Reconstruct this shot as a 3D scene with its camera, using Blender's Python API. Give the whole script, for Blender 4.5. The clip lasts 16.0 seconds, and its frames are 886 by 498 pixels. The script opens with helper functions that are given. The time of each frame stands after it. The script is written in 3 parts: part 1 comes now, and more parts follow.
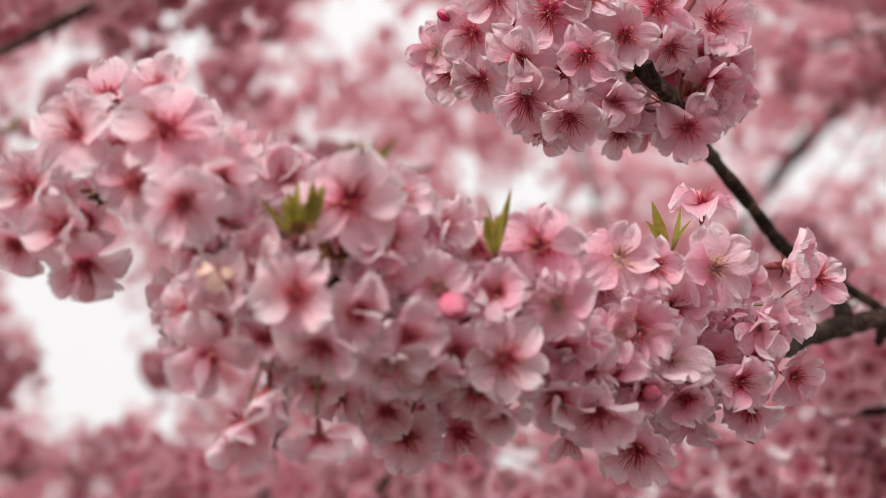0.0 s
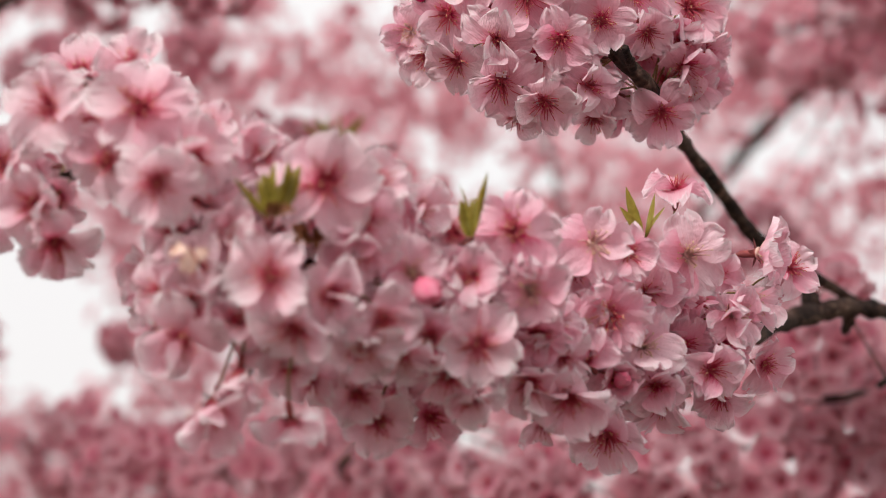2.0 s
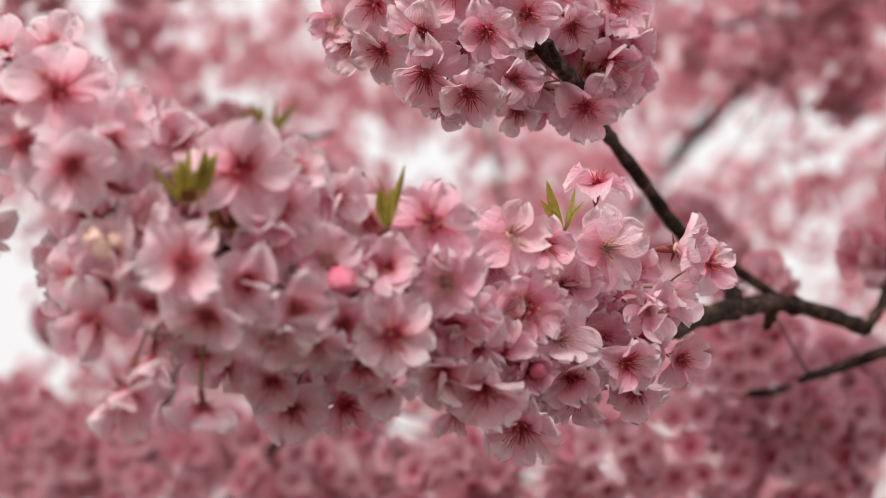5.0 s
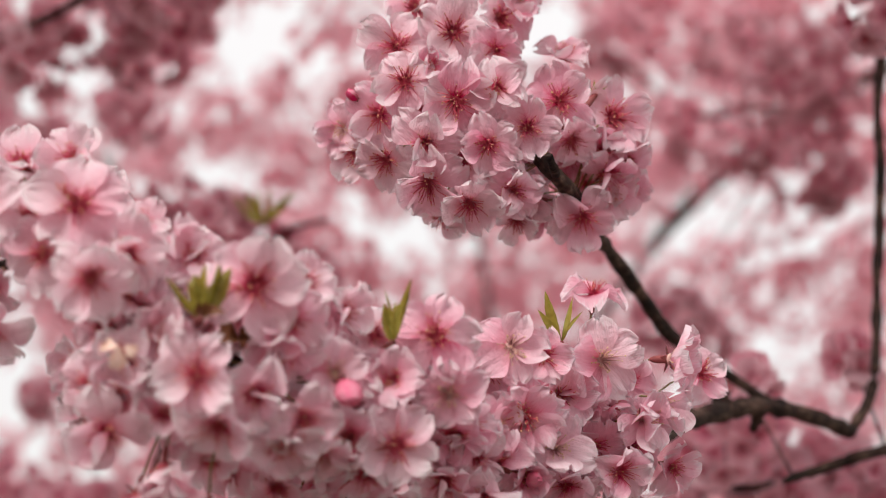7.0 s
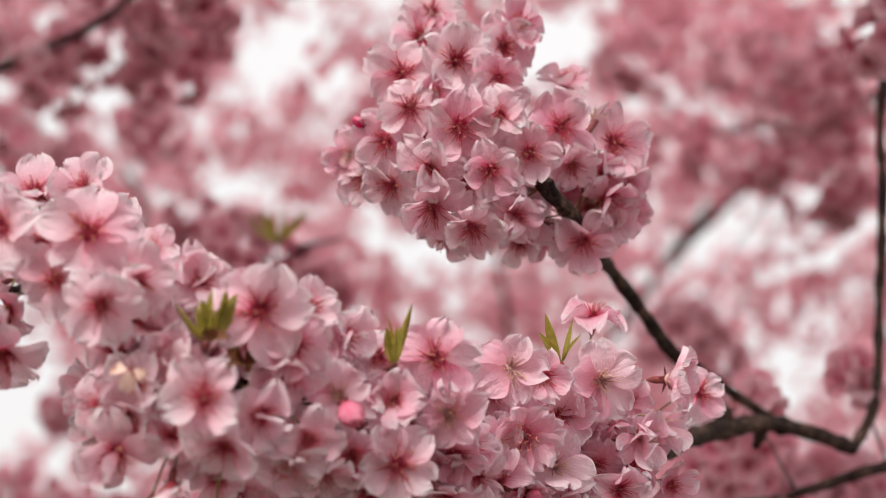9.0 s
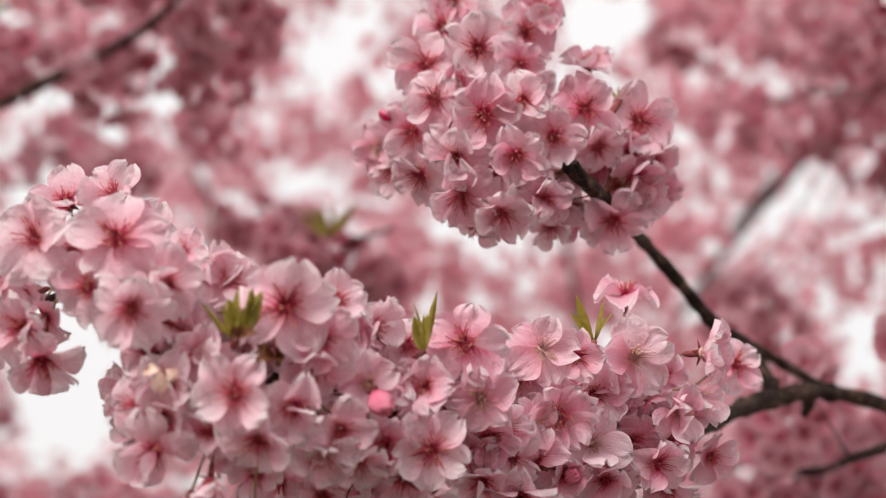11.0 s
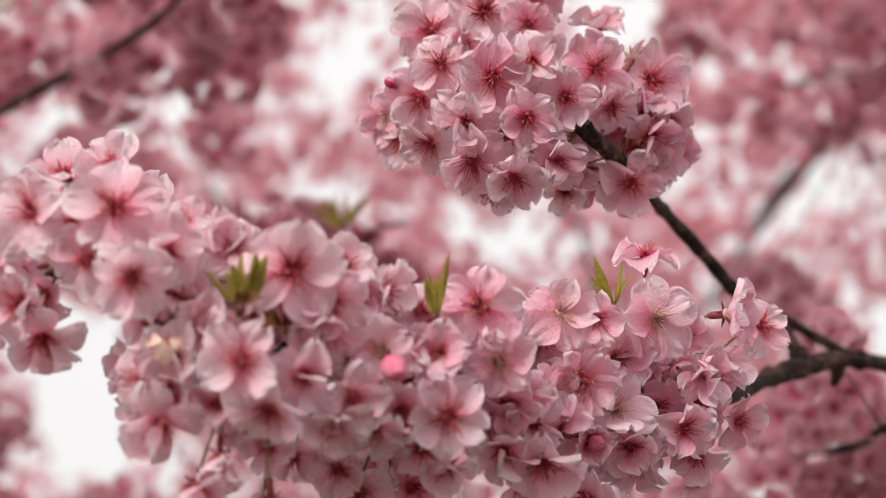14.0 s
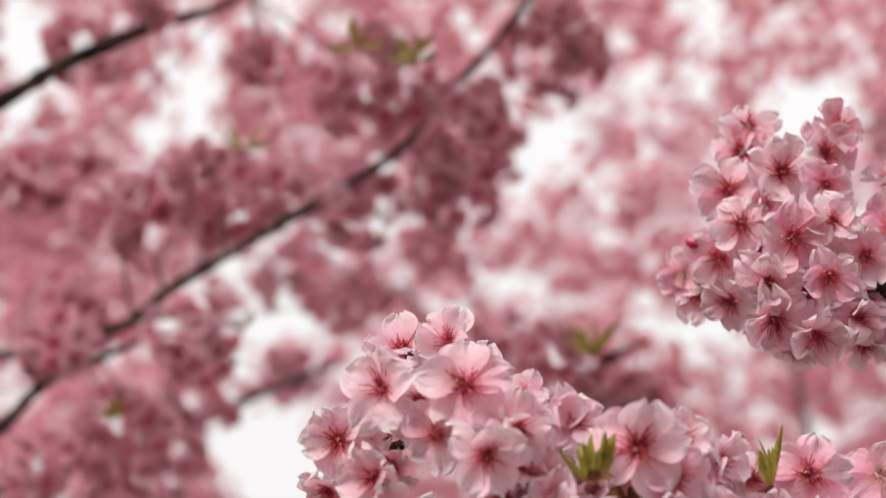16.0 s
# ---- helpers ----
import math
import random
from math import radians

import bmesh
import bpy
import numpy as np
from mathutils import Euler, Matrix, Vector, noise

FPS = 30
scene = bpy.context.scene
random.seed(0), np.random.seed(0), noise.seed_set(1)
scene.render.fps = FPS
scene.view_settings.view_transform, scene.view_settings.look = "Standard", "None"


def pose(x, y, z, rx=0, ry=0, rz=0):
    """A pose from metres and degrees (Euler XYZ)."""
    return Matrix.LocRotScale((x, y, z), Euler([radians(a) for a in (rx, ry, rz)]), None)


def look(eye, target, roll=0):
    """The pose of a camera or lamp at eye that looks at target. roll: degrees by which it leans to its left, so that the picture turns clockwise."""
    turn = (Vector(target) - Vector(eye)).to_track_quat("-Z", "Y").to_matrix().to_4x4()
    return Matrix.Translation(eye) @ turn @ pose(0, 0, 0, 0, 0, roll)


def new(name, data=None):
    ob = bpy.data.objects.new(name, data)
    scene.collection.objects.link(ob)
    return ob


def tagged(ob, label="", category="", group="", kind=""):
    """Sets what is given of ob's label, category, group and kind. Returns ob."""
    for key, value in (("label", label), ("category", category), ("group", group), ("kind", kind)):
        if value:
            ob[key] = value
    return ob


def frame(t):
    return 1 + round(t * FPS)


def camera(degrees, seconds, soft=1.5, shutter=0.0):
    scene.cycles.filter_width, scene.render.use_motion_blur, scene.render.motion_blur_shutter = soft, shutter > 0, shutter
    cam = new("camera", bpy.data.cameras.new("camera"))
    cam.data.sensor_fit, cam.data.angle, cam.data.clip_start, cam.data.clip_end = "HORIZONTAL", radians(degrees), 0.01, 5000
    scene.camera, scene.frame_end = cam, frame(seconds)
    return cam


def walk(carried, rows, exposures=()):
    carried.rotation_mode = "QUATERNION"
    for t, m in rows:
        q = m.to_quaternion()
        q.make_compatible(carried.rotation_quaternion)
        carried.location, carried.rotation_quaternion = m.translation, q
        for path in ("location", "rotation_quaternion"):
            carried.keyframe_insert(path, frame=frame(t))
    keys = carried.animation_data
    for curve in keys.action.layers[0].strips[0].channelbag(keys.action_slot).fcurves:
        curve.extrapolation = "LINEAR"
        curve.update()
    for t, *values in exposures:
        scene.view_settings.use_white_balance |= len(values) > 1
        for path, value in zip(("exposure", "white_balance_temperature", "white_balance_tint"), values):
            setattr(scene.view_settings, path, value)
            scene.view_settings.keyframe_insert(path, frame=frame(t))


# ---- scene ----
cam = camera(27.0, 16.0, 1.0)
cam.data.dof.use_dof = True
cam.data.dof.focus_distance = 0.98
cam.data.dof.aperture_fstop = 5.6
PATH = [
    (0, (0.123, 0.036, 1.59), (-0.23, 1.961, 1.999), 1.2),
    (0.5, (0.122, 0.037, 1.591), (-0.218, 1.967, 1.994), 1.3),
    (1, (0.118, 0.036, 1.597), (-0.204, 1.972, 1.983), 1.7),
    (1.5, (0.117, 0.039, 1.593), (-0.197, 1.975, 1.983), 1.6),
    (2, (0.114, 0.04, 1.594), (-0.193, 1.979, 1.98), 1.9),
    (2.5, (0.116, 0.039, 1.593), (-0.191, 1.978, 1.977), 1.9),
    (3, (0.123, 0.039, 1.592), (-0.188, 1.978, 1.971), 1.9),
    (5.5, (0.131, 0.036, 1.596), (-0.109, 1.986, 1.97), 2.9),
    (6, (0.135, 0.029, 1.597), (-0.107, 1.972, 2.0), 3.2),
    (6.5, (0.123, 0.018, 1.603), (-0.102, 1.958, 2.032), 3.5),
    (7, (0.118, 0.007, 1.61), (-0.109, 1.943, 2.058), 3.7),
    (7.5, (0.113, -0.005, 1.616), (-0.112, 1.929, 2.072), 3.9),
    (8, (0.119, -0.015, 1.615), (-0.116, 1.916, 2.079), 3.9),
    (10.5, (0.151, -0.024, 1.608), (-0.152, 1.903, 2.049), 2.4),
    (11, (0.16, -0.031, 1.61), (-0.175, 1.891, 2.049), 1.3),
    (11.5, (0.163, -0.035, 1.614), (-0.177, 1.886, 2.056), 0.1),
    (12, (0.172, -0.035, 1.614), (-0.169, 1.884, 2.06), -0.5),
    (12.5, (0.175, -0.025, 1.607), (-0.162, 1.895, 2.054), -0.6),
    (13, (0.179, -0.013, 1.602), (-0.165, 1.907, 2.041), -0.6),
    (13.5, (0.175, -0.003, 1.6), (-0.178, 1.917, 2.033), -0.5),
    (14, (0.158, 0.006, 1.592), (-0.198, 1.92, 2.046), -0.6),
    (14.5, (0.143, -0.003, 1.602), (-0.23, 1.908, 2.057), -0.2),
    (15, (0.127, -0.01, 1.604), (-0.281, 1.883, 2.1), -0.4),
    (15.5, (0.111, -0.03, 1.608), (-0.352, 1.839, 2.147), -0.7),
    (16, (0.089, -0.059, 1.628), (-0.434, 1.795, 2.166), 0.0),
]

walk(cam, [(t, look(eye, target, roll)) for t, eye, target, roll in PATH])

# ---- world and light: bright overcast ----
world = bpy.data.worlds.new("overcast_sky")
scene.world = world
world.use_nodes = True
wn, wl = world.node_tree.nodes, world.node_tree.links
sky = wn.new("ShaderNodeTexSky")
sky.sky_type, sky.sun_disc = "NISHITA", False
sky.sun_elevation, sky.sun_rotation = radians(43), radians(211)
cloud = wn.new("ShaderNodeMix")
cloud.data_type = "RGBA"
cloud.inputs[0].default_value = 0.92
wl.new(sky.outputs[0], cloud.inputs[6])
cloud.inputs[7].default_value = (9.75, 9.44, 9.36, 1)
# an overcast sky is brightest overhead
dome = wn.new("ShaderNodeTexCoord")
tall = wn.new("ShaderNodeSeparateXYZ")
wl.new(dome.outputs["Generated"], tall.inputs[0])
rise = wn.new("ShaderNodeMapRange")
rise.inputs[1].default_value, rise.inputs[2].default_value = 0.0, 1.0
rise.inputs[3].default_value, rise.inputs[4].default_value = 1.22, 1.62
wl.new(tall.outputs[2], rise.inputs[0])
bright = wn.new("ShaderNodeVectorMath")
bright.operation = "SCALE"
wl.new(cloud.outputs[2], bright.inputs[0])
wl.new(rise.outputs[0], bright.inputs["Scale"])
wl.new(bright.outputs[0], wn["Background"].inputs[0])
wn["Background"].inputs[1].default_value = 0.080
lamp = bpy.data.lights.new("sun", "SUN")
lamp.energy, lamp.angle, lamp.color = 3.3, radians(24), (1.0, 0.965, 0.91)
sun = new("sun", lamp)
sun.matrix_world = look((-2.2, -2.6, 5.6), (0, 1, 1.7))


# ---- materials ----
def material(name, rough=0.6):
    m = bpy.data.materials.new(name)
    m.use_nodes = True
    n, l = m.node_tree.nodes, m.node_tree.links
    b = n["Principled BSDF"]
    b.inputs["Roughness"].default_value = rough
    return m, n, l, b


def ramp(n, l, source, stops):
    r = n.new("ShaderNodeValToRGB")
    e = r.color_ramp.elements
    while len(e) < len(stops):
        e.new(0.5)
    for k, (at, colour) in zip(e, stops):
        k.position, k.color = at, (*colour, 1)
    l.new(source, r.inputs[0])
    return r.outputs[0]


def noise_tex(n, l, coord, scale, detail=3.0):
    t = n.new("ShaderNodeTexNoise")
    t.inputs["Scale"].default_value, t.inputs["Detail"].default_value = scale, detail
    l.new(coord, t.inputs["Vector"])
    return t.outputs[0]


def bump(n, l, b, height, strength, distance):
    k = n.new("ShaderNodeBump")
    k.inputs["Strength"].default_value, k.inputs["Distance"].default_value = strength, distance
    l.new(height, k.inputs["Height"])
    l.new(k.outputs[0], b.inputs["Normal"])
    return k.outputs[0]


def petal_material(name, stops, axis, thin):
    """Pigment runs from a deep base to a pale rim; axis: along Y of one petal, or the radius of a whole blossom."""
    m, n, l, b = material(name, 0.55)
    tc = n.new("ShaderNodeTexCoord")
    if axis == "along":
        sep = n.new("ShaderNodeSeparateXYZ")
        l.new(tc.outputs["Object"], sep.inputs[0])
        way = sep.outputs[1]
    else:
        flat = n.new("ShaderNodeVectorMath")
        flat.operation = "MULTIPLY"
        flat.inputs[1].default_value = (1, 1, 0)
        l.new(tc.outputs["Object"], flat.inputs[0])
        size = n.new("ShaderNodeVectorMath")
        size.operation = "LENGTH"
        l.new(flat.outputs[0], size.inputs[0])
        way = size.outputs["Value"]
    # fine veins that fan out from the base
    stretch = n.new("ShaderNodeMapping")
    stretch.inputs["Scale"].default_value = (14, 1.6, 1)
    l.new(tc.outputs["Object"], stretch.inputs[0])
    vein = noise_tex(n, l, stretch.outputs[0], 2.2, 4)
    wob = n.new("ShaderNodeMath")
    wob.operation = "MULTIPLY_ADD"
    l.new(vein, wob.inputs[0])
    wob.inputs[1].default_value = 0.50
    l.new(way, wob.inputs[2])
    off = n.new("ShaderNodeMath")
    off.operation = "SUBTRACT"
    l.new(wob.outputs[0], off.inputs[0])
    off.inputs[1].default_value = 0.25
    colour = ramp(n, l, off.outputs[0], stops)
    info = n.new("ShaderNodeObjectInfo")
    hue = n.new("ShaderNodeHueSaturation")
    vary = n.new("ShaderNodeMapRange")
    vary.inputs[3].default_value, vary.inputs[4].default_value = 0.70, 1.20
    l.new(info.outputs["Random"], vary.inputs[0])
    l.new(vary.outputs[0], hue.inputs["Saturation"])
    l.new(colour, hue.inputs["Color"])
    skin = n.new("ShaderNodeHueSaturation")
    skin.inputs["Saturation"].default_value = 0.98 if axis == "along" else 1.0
    l.new(hue.outputs[0], skin.inputs["Color"])
    l.new(skin.outputs[0], b.inputs["Base Color"])
    b.inputs["Specular IOR Level"].default_value = 0.12
    crease = noise_tex(n, l, tc.outputs["Object"], 4.0, 2)
    both_way = n.new("ShaderNodeMath")
    both_way.operation = "MULTIPLY_ADD"
    l.new(crease, both_way.inputs[0])
    both_way.inputs[1].default_value = 1.6
    l.new(vein, both_way.inputs[2])
    nrm = bump(n, l, b, both_way.outputs[0], 0.3, 0.04)
    tr = n.new("ShaderNodeBsdfTranslucent")
    deep = n.new("ShaderNodeHueSaturation")
    deep.inputs["Saturation"].default_value = 1.14 if axis == "along" else 1.1
    l.new(hue.outputs[0], deep.inputs["Color"])
    l.new(deep.outputs[0], tr.inputs[0])
    l.new(nrm, tr.inputs["Normal"])
    mix = n.new("ShaderNodeMixShader")
    mix.inputs[0].default_value = thin
    l.new(b.outputs[0], mix.inputs[1])
    l.new(tr.outputs[0], mix.inputs[2])
    l.new(mix.outputs[0], n["Material Output"].inputs["Surface"])
    return m


def plain_material(name, dark, light, scale, rough=0.6, relief=0.3, thin=0.0):
    m, n, l, b = material(name, rough)
    tc = n.new("ShaderNodeTexCoord")
    grain = noise_tex(n, l, tc.outputs["Object"], scale, 5)
    colour = ramp(n, l, grain, [(0.3, dark), (0.7, light)])
    l.new(colour, b.inputs["Base Color"])
    nrm = bump(n, l, b, grain, relief, 0.002)
    if thin:
        tr = n.new("ShaderNodeBsdfTranslucent")
        l.new(colour, tr.inputs[0])
        mix = n.new("ShaderNodeMixShader")
        mix.inputs[0].default_value = thin
        l.new(b.outputs[0], mix.inputs[1])
        l.new(tr.outputs[0], mix.inputs[2])
        l.new(mix.outputs[0], n["Material Output"].inputs["Surface"])
    return m


PETAL = petal_material("petal_pink", [(0.0, (0.46, 0.03, 0.09)), (0.13, (0.66, 0.12, 0.21)), (0.26, (0.88, 0.41, 0.50)), (0.42, (0.92, 0.59, 0.67)), (0.72, (0.94, 0.69, 0.76)), (1.0, (0.98, 0.87, 0.90))], "along", 0.46)
ROSY_PETAL = petal_material("petal_rosy_pink", [(0.0, (0.46, 0.03, 0.09)), (0.13, (0.68, 0.11, 0.20)), (0.28, (0.86, 0.34, 0.45)), (0.44, (0.90, 0.49, 0.60)), (0.74, (0.93, 0.60, 0.69)), (1.0, (0.97, 0.82, 0.87))], "along", 0.45)
YOUNG_PETAL = petal_material("petal_young_pink", [(0.0, (0.66, 0.24, 0.22)), (0.14, (0.86, 0.42, 0.49)), (0.36, (0.92, 0.52, 0.62)), (0.72, (0.94, 0.62, 0.71)), (1.0, (0.97, 0.81, 0.86))], "along", 0.46)
BLOOM = petal_material("blossom_pink", [(0.0, (0.50, 0.10, 0.16)), (0.20, (0.66, 0.24, 0.32)), (0.42, (0.77, 0.38, 0.46)), (1.0, (0.87, 0.56, 0.62))], "radius", 0.52)
CALYX = plain_material("calyx_red", (0.17, 0.03, 0.035), (0.30, 0.07, 0.06), 6, 0.5)
STALK = plain_material("stalk_green", (0.20, 0.13, 0.04), (0.28, 0.22, 0.07), 60, 0.5)
FILAMENT = plain_material("filament_crimson", (0.58, 0.04, 0.09), (0.80, 0.15, 0.21), 3, 0.5, 0.0, 0.3)
PALE_FILAMENT = plain_material("filament_pale", (0.72, 0.36, 0.36), (0.85, 0.62, 0.52), 3, 0.5, 0.0, 0.3)
ANTHER = plain_material("anther_ochre", (0.52, 0.20, 0.12), (0.86, 0.56, 0.32), 9, 0.8)
PALE_ANTHER = plain_material("anther_cream", (0.72, 0.46, 0.20), (0.88, 0.70, 0.42), 9, 0.8)
LEAF = plain_material("young_leaf_green", (0.21, 0.17, 0.018), (0.46, 0.39, 0.075), 4, 0.4, 0.3, 0.35)
BUD = petal_material("bud_pink", [(0.0, (0.45, 0.02, 0.08)), (0.4, (0.78, 0.07, 0.20)), (1.0, (0.88, 0.22, 0.36))], "along", 0.25)
WILT = plain_material("wilted_petal", (0.80, 0.50, 0.34), (0.93, 0.76, 0.70), 3, 0.6, 0.3, 0.3)
SCALE_MAT = plain_material("bud_scale_brown", (0.12, 0.04, 0.02), (0.30, 0.13, 0.05), 8, 0.6, 0.3, 0.2)
GROUND = plain_material("bare_soil", (0.08, 0.065, 0.048), (0.15, 0.125, 0.095), 3, 0.9)

BARK, bn, bl, bb = material("cherry_bark", 0.75)
btc = bn.new("ShaderNodeTexCoord")
fine = noise_tex(bn, bl, btc.outputs["Object"], 260, 6)
broad = noise_tex(bn, bl, btc.outputs["Object"], 45, 3)
both = bn.new("ShaderNodeMath")
both.operation = "ADD"
bl.new(fine, both.inputs[0])
bl.new(broad, both.inputs[1])
half = bn.new("ShaderNodeMath")
half.operation = "MULTIPLY"
half.inputs[1].default_value = 0.55
bl.new(both.outputs[0], half.inputs[0])
bl.new(ramp(bn, bl, half.outputs[0], [(0.42, (0.008, 0.005, 0.005)), (0.53, (0.036, 0.021, 0.016)), (0.61, (0.085, 0.05, 0.037)), (0.70, (0.20, 0.135, 0.10))]), bb.inputs["Base Color"])
bb.inputs["Specular IOR Level"].default_value = 0.2
bump(bn, bl, bb, half.outputs[0], 1.0, 0.006)


# ---- mesh helpers ----
def mesh_of(name, verts, faces, mats, slots=None, smooth=True):
    me = bpy.data.meshes.new(name)
    me.from_pydata(verts, [], faces)
    for m in mats:
        me.materials.append(m)
    if slots:
        me.polygons.foreach_set("material_index", slots)
    me.polygons.foreach_set("use_smooth", [smooth] * len(faces))
    me.update()
    return me


def part(name, me, parent, local=None, label=""):
    ob = new(name, me)
    ob.parent = parent
    if local is not None:
        ob.matrix_basis = local
    return tagged(ob, label)


def spline(points, steps=6):
    """Catmull-Rom through (x, y, z, radius) points."""
    p = [np.array(q, float) for q in points]
    p = [2 * p[0] - p[1]] + p + [2 * p[-1] - p[-2]]
    out = []
    for a, b, c, d in zip(p, p[1:], p[2:], p[3:]):
        for k in range(steps):
            s = k / steps
            out.append(0.5 * (2 * b + (c - a) * s + (2 * a - 5 * b + 4 * c - d) * s * s + (3 * b - a - 3 * c + d) * s ** 3))
    return out + [p[-2]]


def tube(verts, faces, line, sides=8, rough=0.0):
    """Adds a round tapering tube along (x, y, z, radius) samples, with a knobbly surface."""
    base = len(verts)
    rnd = random.Random(len(verts) + 7)
    up = Vector((0.13, 0.21, 0.97))
    n = len(line)
    for i, q in enumerate(line):
        d = Vector((line[min(i + 1, n - 1)] - line[max(i - 1, 0)])[:3]).normalized()
        s = d.cross(up)
        s = (s if s.length > 0.05 else d.cross(Vector((1, 0, 0)))).normalized()
        u = s.cross(d)
        swell = 1 + rough * rnd.uniform(-1, 1.4)
        for k in range(sides):
            a = 2 * math.pi * k / sides
            r = q[3] * swell * (1 + rough * rnd.uniform(-0.8, 0.8))
            verts.append(tuple(Vector(q[:3]) + (s * math.cos(a) + u * math.sin(a)) * r))
    for i in range(n - 1):
        for k in range(sides):
            a, b = base + i * sides + k, base + i * sides + (k + 1) % sides
            faces.append((a, b, b + sides, a + sides))
    faces.append(tuple(base + k for k in range(sides))[::-1])
    faces.append(tuple(base + (n - 1) * sides + k for k in range(sides)))


def aim(p, n, size, spin):
    """The pose whose Z looks along n, at p, scaled."""
    q = Vector(n).normalized().to_track_quat("Z", "Y").to_matrix().to_4x4()
    return Matrix.Translation(p) @ q @ Matrix.Rotation(spin, 4, "Z") @ Matrix.Scale(size, 4)


# ---- blossom pieces, one unit long from the centre to the rim ----
def petal_sheet(rnd, nu, nv, curl, cup, ruffle):
    """One petal: narrow claw, broad round blade, notched tip, waved rim."""
    ph, ph2, notch, wide = rnd.uniform(0, 6), rnd.uniform(0, 6), rnd.uniform(0.08, 0.19), rnd.uniform(0.43, 0.54)
    skew = rnd.uniform(-0.08, 0.08)
    verts, faces = [], []
    for j in range(nv + 1):
        v = j / nv
        if v < 0.62:
            s = v / 0.62
            w = 0.13 + (wide - 0.13) * (s * s * (3 - 2 * s)) ** 0.85
        else:
            w = wide * math.sqrt(max(0.0, 1 - ((v - 0.62) / 0.40) ** 2))
        for i in range(nu + 1):
            u = 2 * i / nu - 1
            edge = v ** 3
            x = u * w + skew * v * v
            y = 0.04 + 0.98 * v - notch * edge * math.exp(-(u * 3) ** 2) - 0.03 * edge * math.sin(6 * u + ph2) * abs(u) + edge * v * (0.026 * math.sin(15 * u + ph) + 0.016 * math.sin(27 * u + ph2))
            z = cup * (u * w) ** 2 * 2.2 + curl * v * v + ruffle * edge * (math.sin(4.5 * u + ph) + 0.55 * math.sin(11 * u + ph2) + 0.3 * math.sin(21 * u + ph)) + ruffle * 0.7 * abs(u) * v * math.sin(9 * v + ph2)
            verts.append((x, y, z))
    for j in range(nv):
        for i in range(nu):
            a = j * (nu + 1) + i
            faces.append((a, a + 1, a + nu + 2, a + nu + 1))
    return verts, faces


shape = random.Random(11)
PETALS = []
for k in range(20):
    v, f = petal_sheet(shape, 16, 9, shape.uniform(-0.38, 0.34), shape.uniform(-0.3, 0.9), shape.uniform(0.07, 0.17))
    PETALS.append(mesh_of("petal", v, f, [PETAL]))
YOUNG_PETALS, ROSY_PETALS = [], []
for me in PETALS:
    for kinds, skin_mat in ((YOUNG_PETALS, YOUNG_PETAL), (ROSY_PETALS, ROSY_PETAL)):
        kinds.append(me.copy())
        kinds[-1].materials[0] = skin_mat


def stamen_mesh(rnd, filament, spread, count, anther):
    verts, faces, slots = [], [], []
    # the crimson floor of the cup from which they rise
    tube(verts, faces, [np.array((0, 0, z, r)) for z, r in ((-0.02, 0.17), (0.02, 0.16), (0.045, 0.10), (0.055, 0.03))], 8)
    slots += [0] * len(faces)
    for k in range(count):
        a, lean, length = rnd.uniform(0, 6.283), spread * math.sqrt(rnd.uniform(0.01, 1)), rnd.uniform(0.26, 0.58)
        d = Vector((math.cos(a) * math.sin(lean), math.sin(a) * math.sin(lean), math.cos(lean)))
        foot = Vector((d.x, d.y, 0)) * 0.10
        bend = Vector((rnd.uniform(-0.05, 0.05), rnd.uniform(-0.05, 0.05), rnd.uniform(-0.03, 0.03)))
        mid, tip = foot + d * length * 0.5 + bend, foot + d * length
        at = len(faces)
        tube(verts, faces, [np.array((*foot, 0.020)), np.array((*mid, 0.015)), np.array((*tip, 0.012))], 3)
        slots += [0] * (len(faces) - at)
        b, r = len(verts), rnd.uniform(0.017, 0.026)
        for o in ((r, 0, 0), (-r, 0, 0), (0, r, 0), (0, -r, 0), (0, 0, r * 1.3), (0, 0, -r * 1.3)):
            verts.append(tuple(tip + Vector(o)))
        for q in ((0, 2, 4), (2, 1, 4), (1, 3, 4), (3, 0, 4), (2, 0, 5), (1, 2, 5), (3, 1, 5), (0, 3, 5)):
            faces.append(tuple(b + c for c in q))
        slots += [1] * 8
    return mesh_of("stamen_tuft", verts, faces, [filament, anther], slots)


STAMENS = [stamen_mesh(shape, FILAMENT, 1.05 if k % 3 else 0.75, 40, ANTHER) for k in range(6)]
PALE_STAMENS = [stamen_mesh(shape, PALE_FILAMENT, 0.85, 30, PALE_ANTHER) for k in range(3)]


def calyx_mesh(rnd):
    verts, faces = [], []
    prof = [(-0.62, 0.035), (-0.55, 0.075), (-0.40, 0.105), (-0.20, 0.10), (-0.06, 0.13), (-0.01, 0.15), (-0.06, 0.04)]
    tube(verts, faces, [np.array((0, 0, z, r)) for z, r in prof], 8)
    for k in range(5):
        a = 2 * math.pi * (k + 0.5) / 5
        d, s = Vector((math.cos(a), math.sin(a), 0)), Vector((-math.sin(a), math.cos(a), 0))
        b = len(verts)
        for q in (d * 0.12 - s * 0.07, d * 0.12 + s * 0.07, d * 0.26 + s * 0.05, d * 0.40, d * 0.26 - s * 0.05):
            verts.append(tuple(q + Vector((0, 0, -0.05 - 0.1 * q.length))))
        faces.append((b, b + 1, b + 2, b + 3, b + 4))
    return mesh_of("calyx", verts, faces, [CALYX])


CALYXES = [calyx_mesh(shape)]


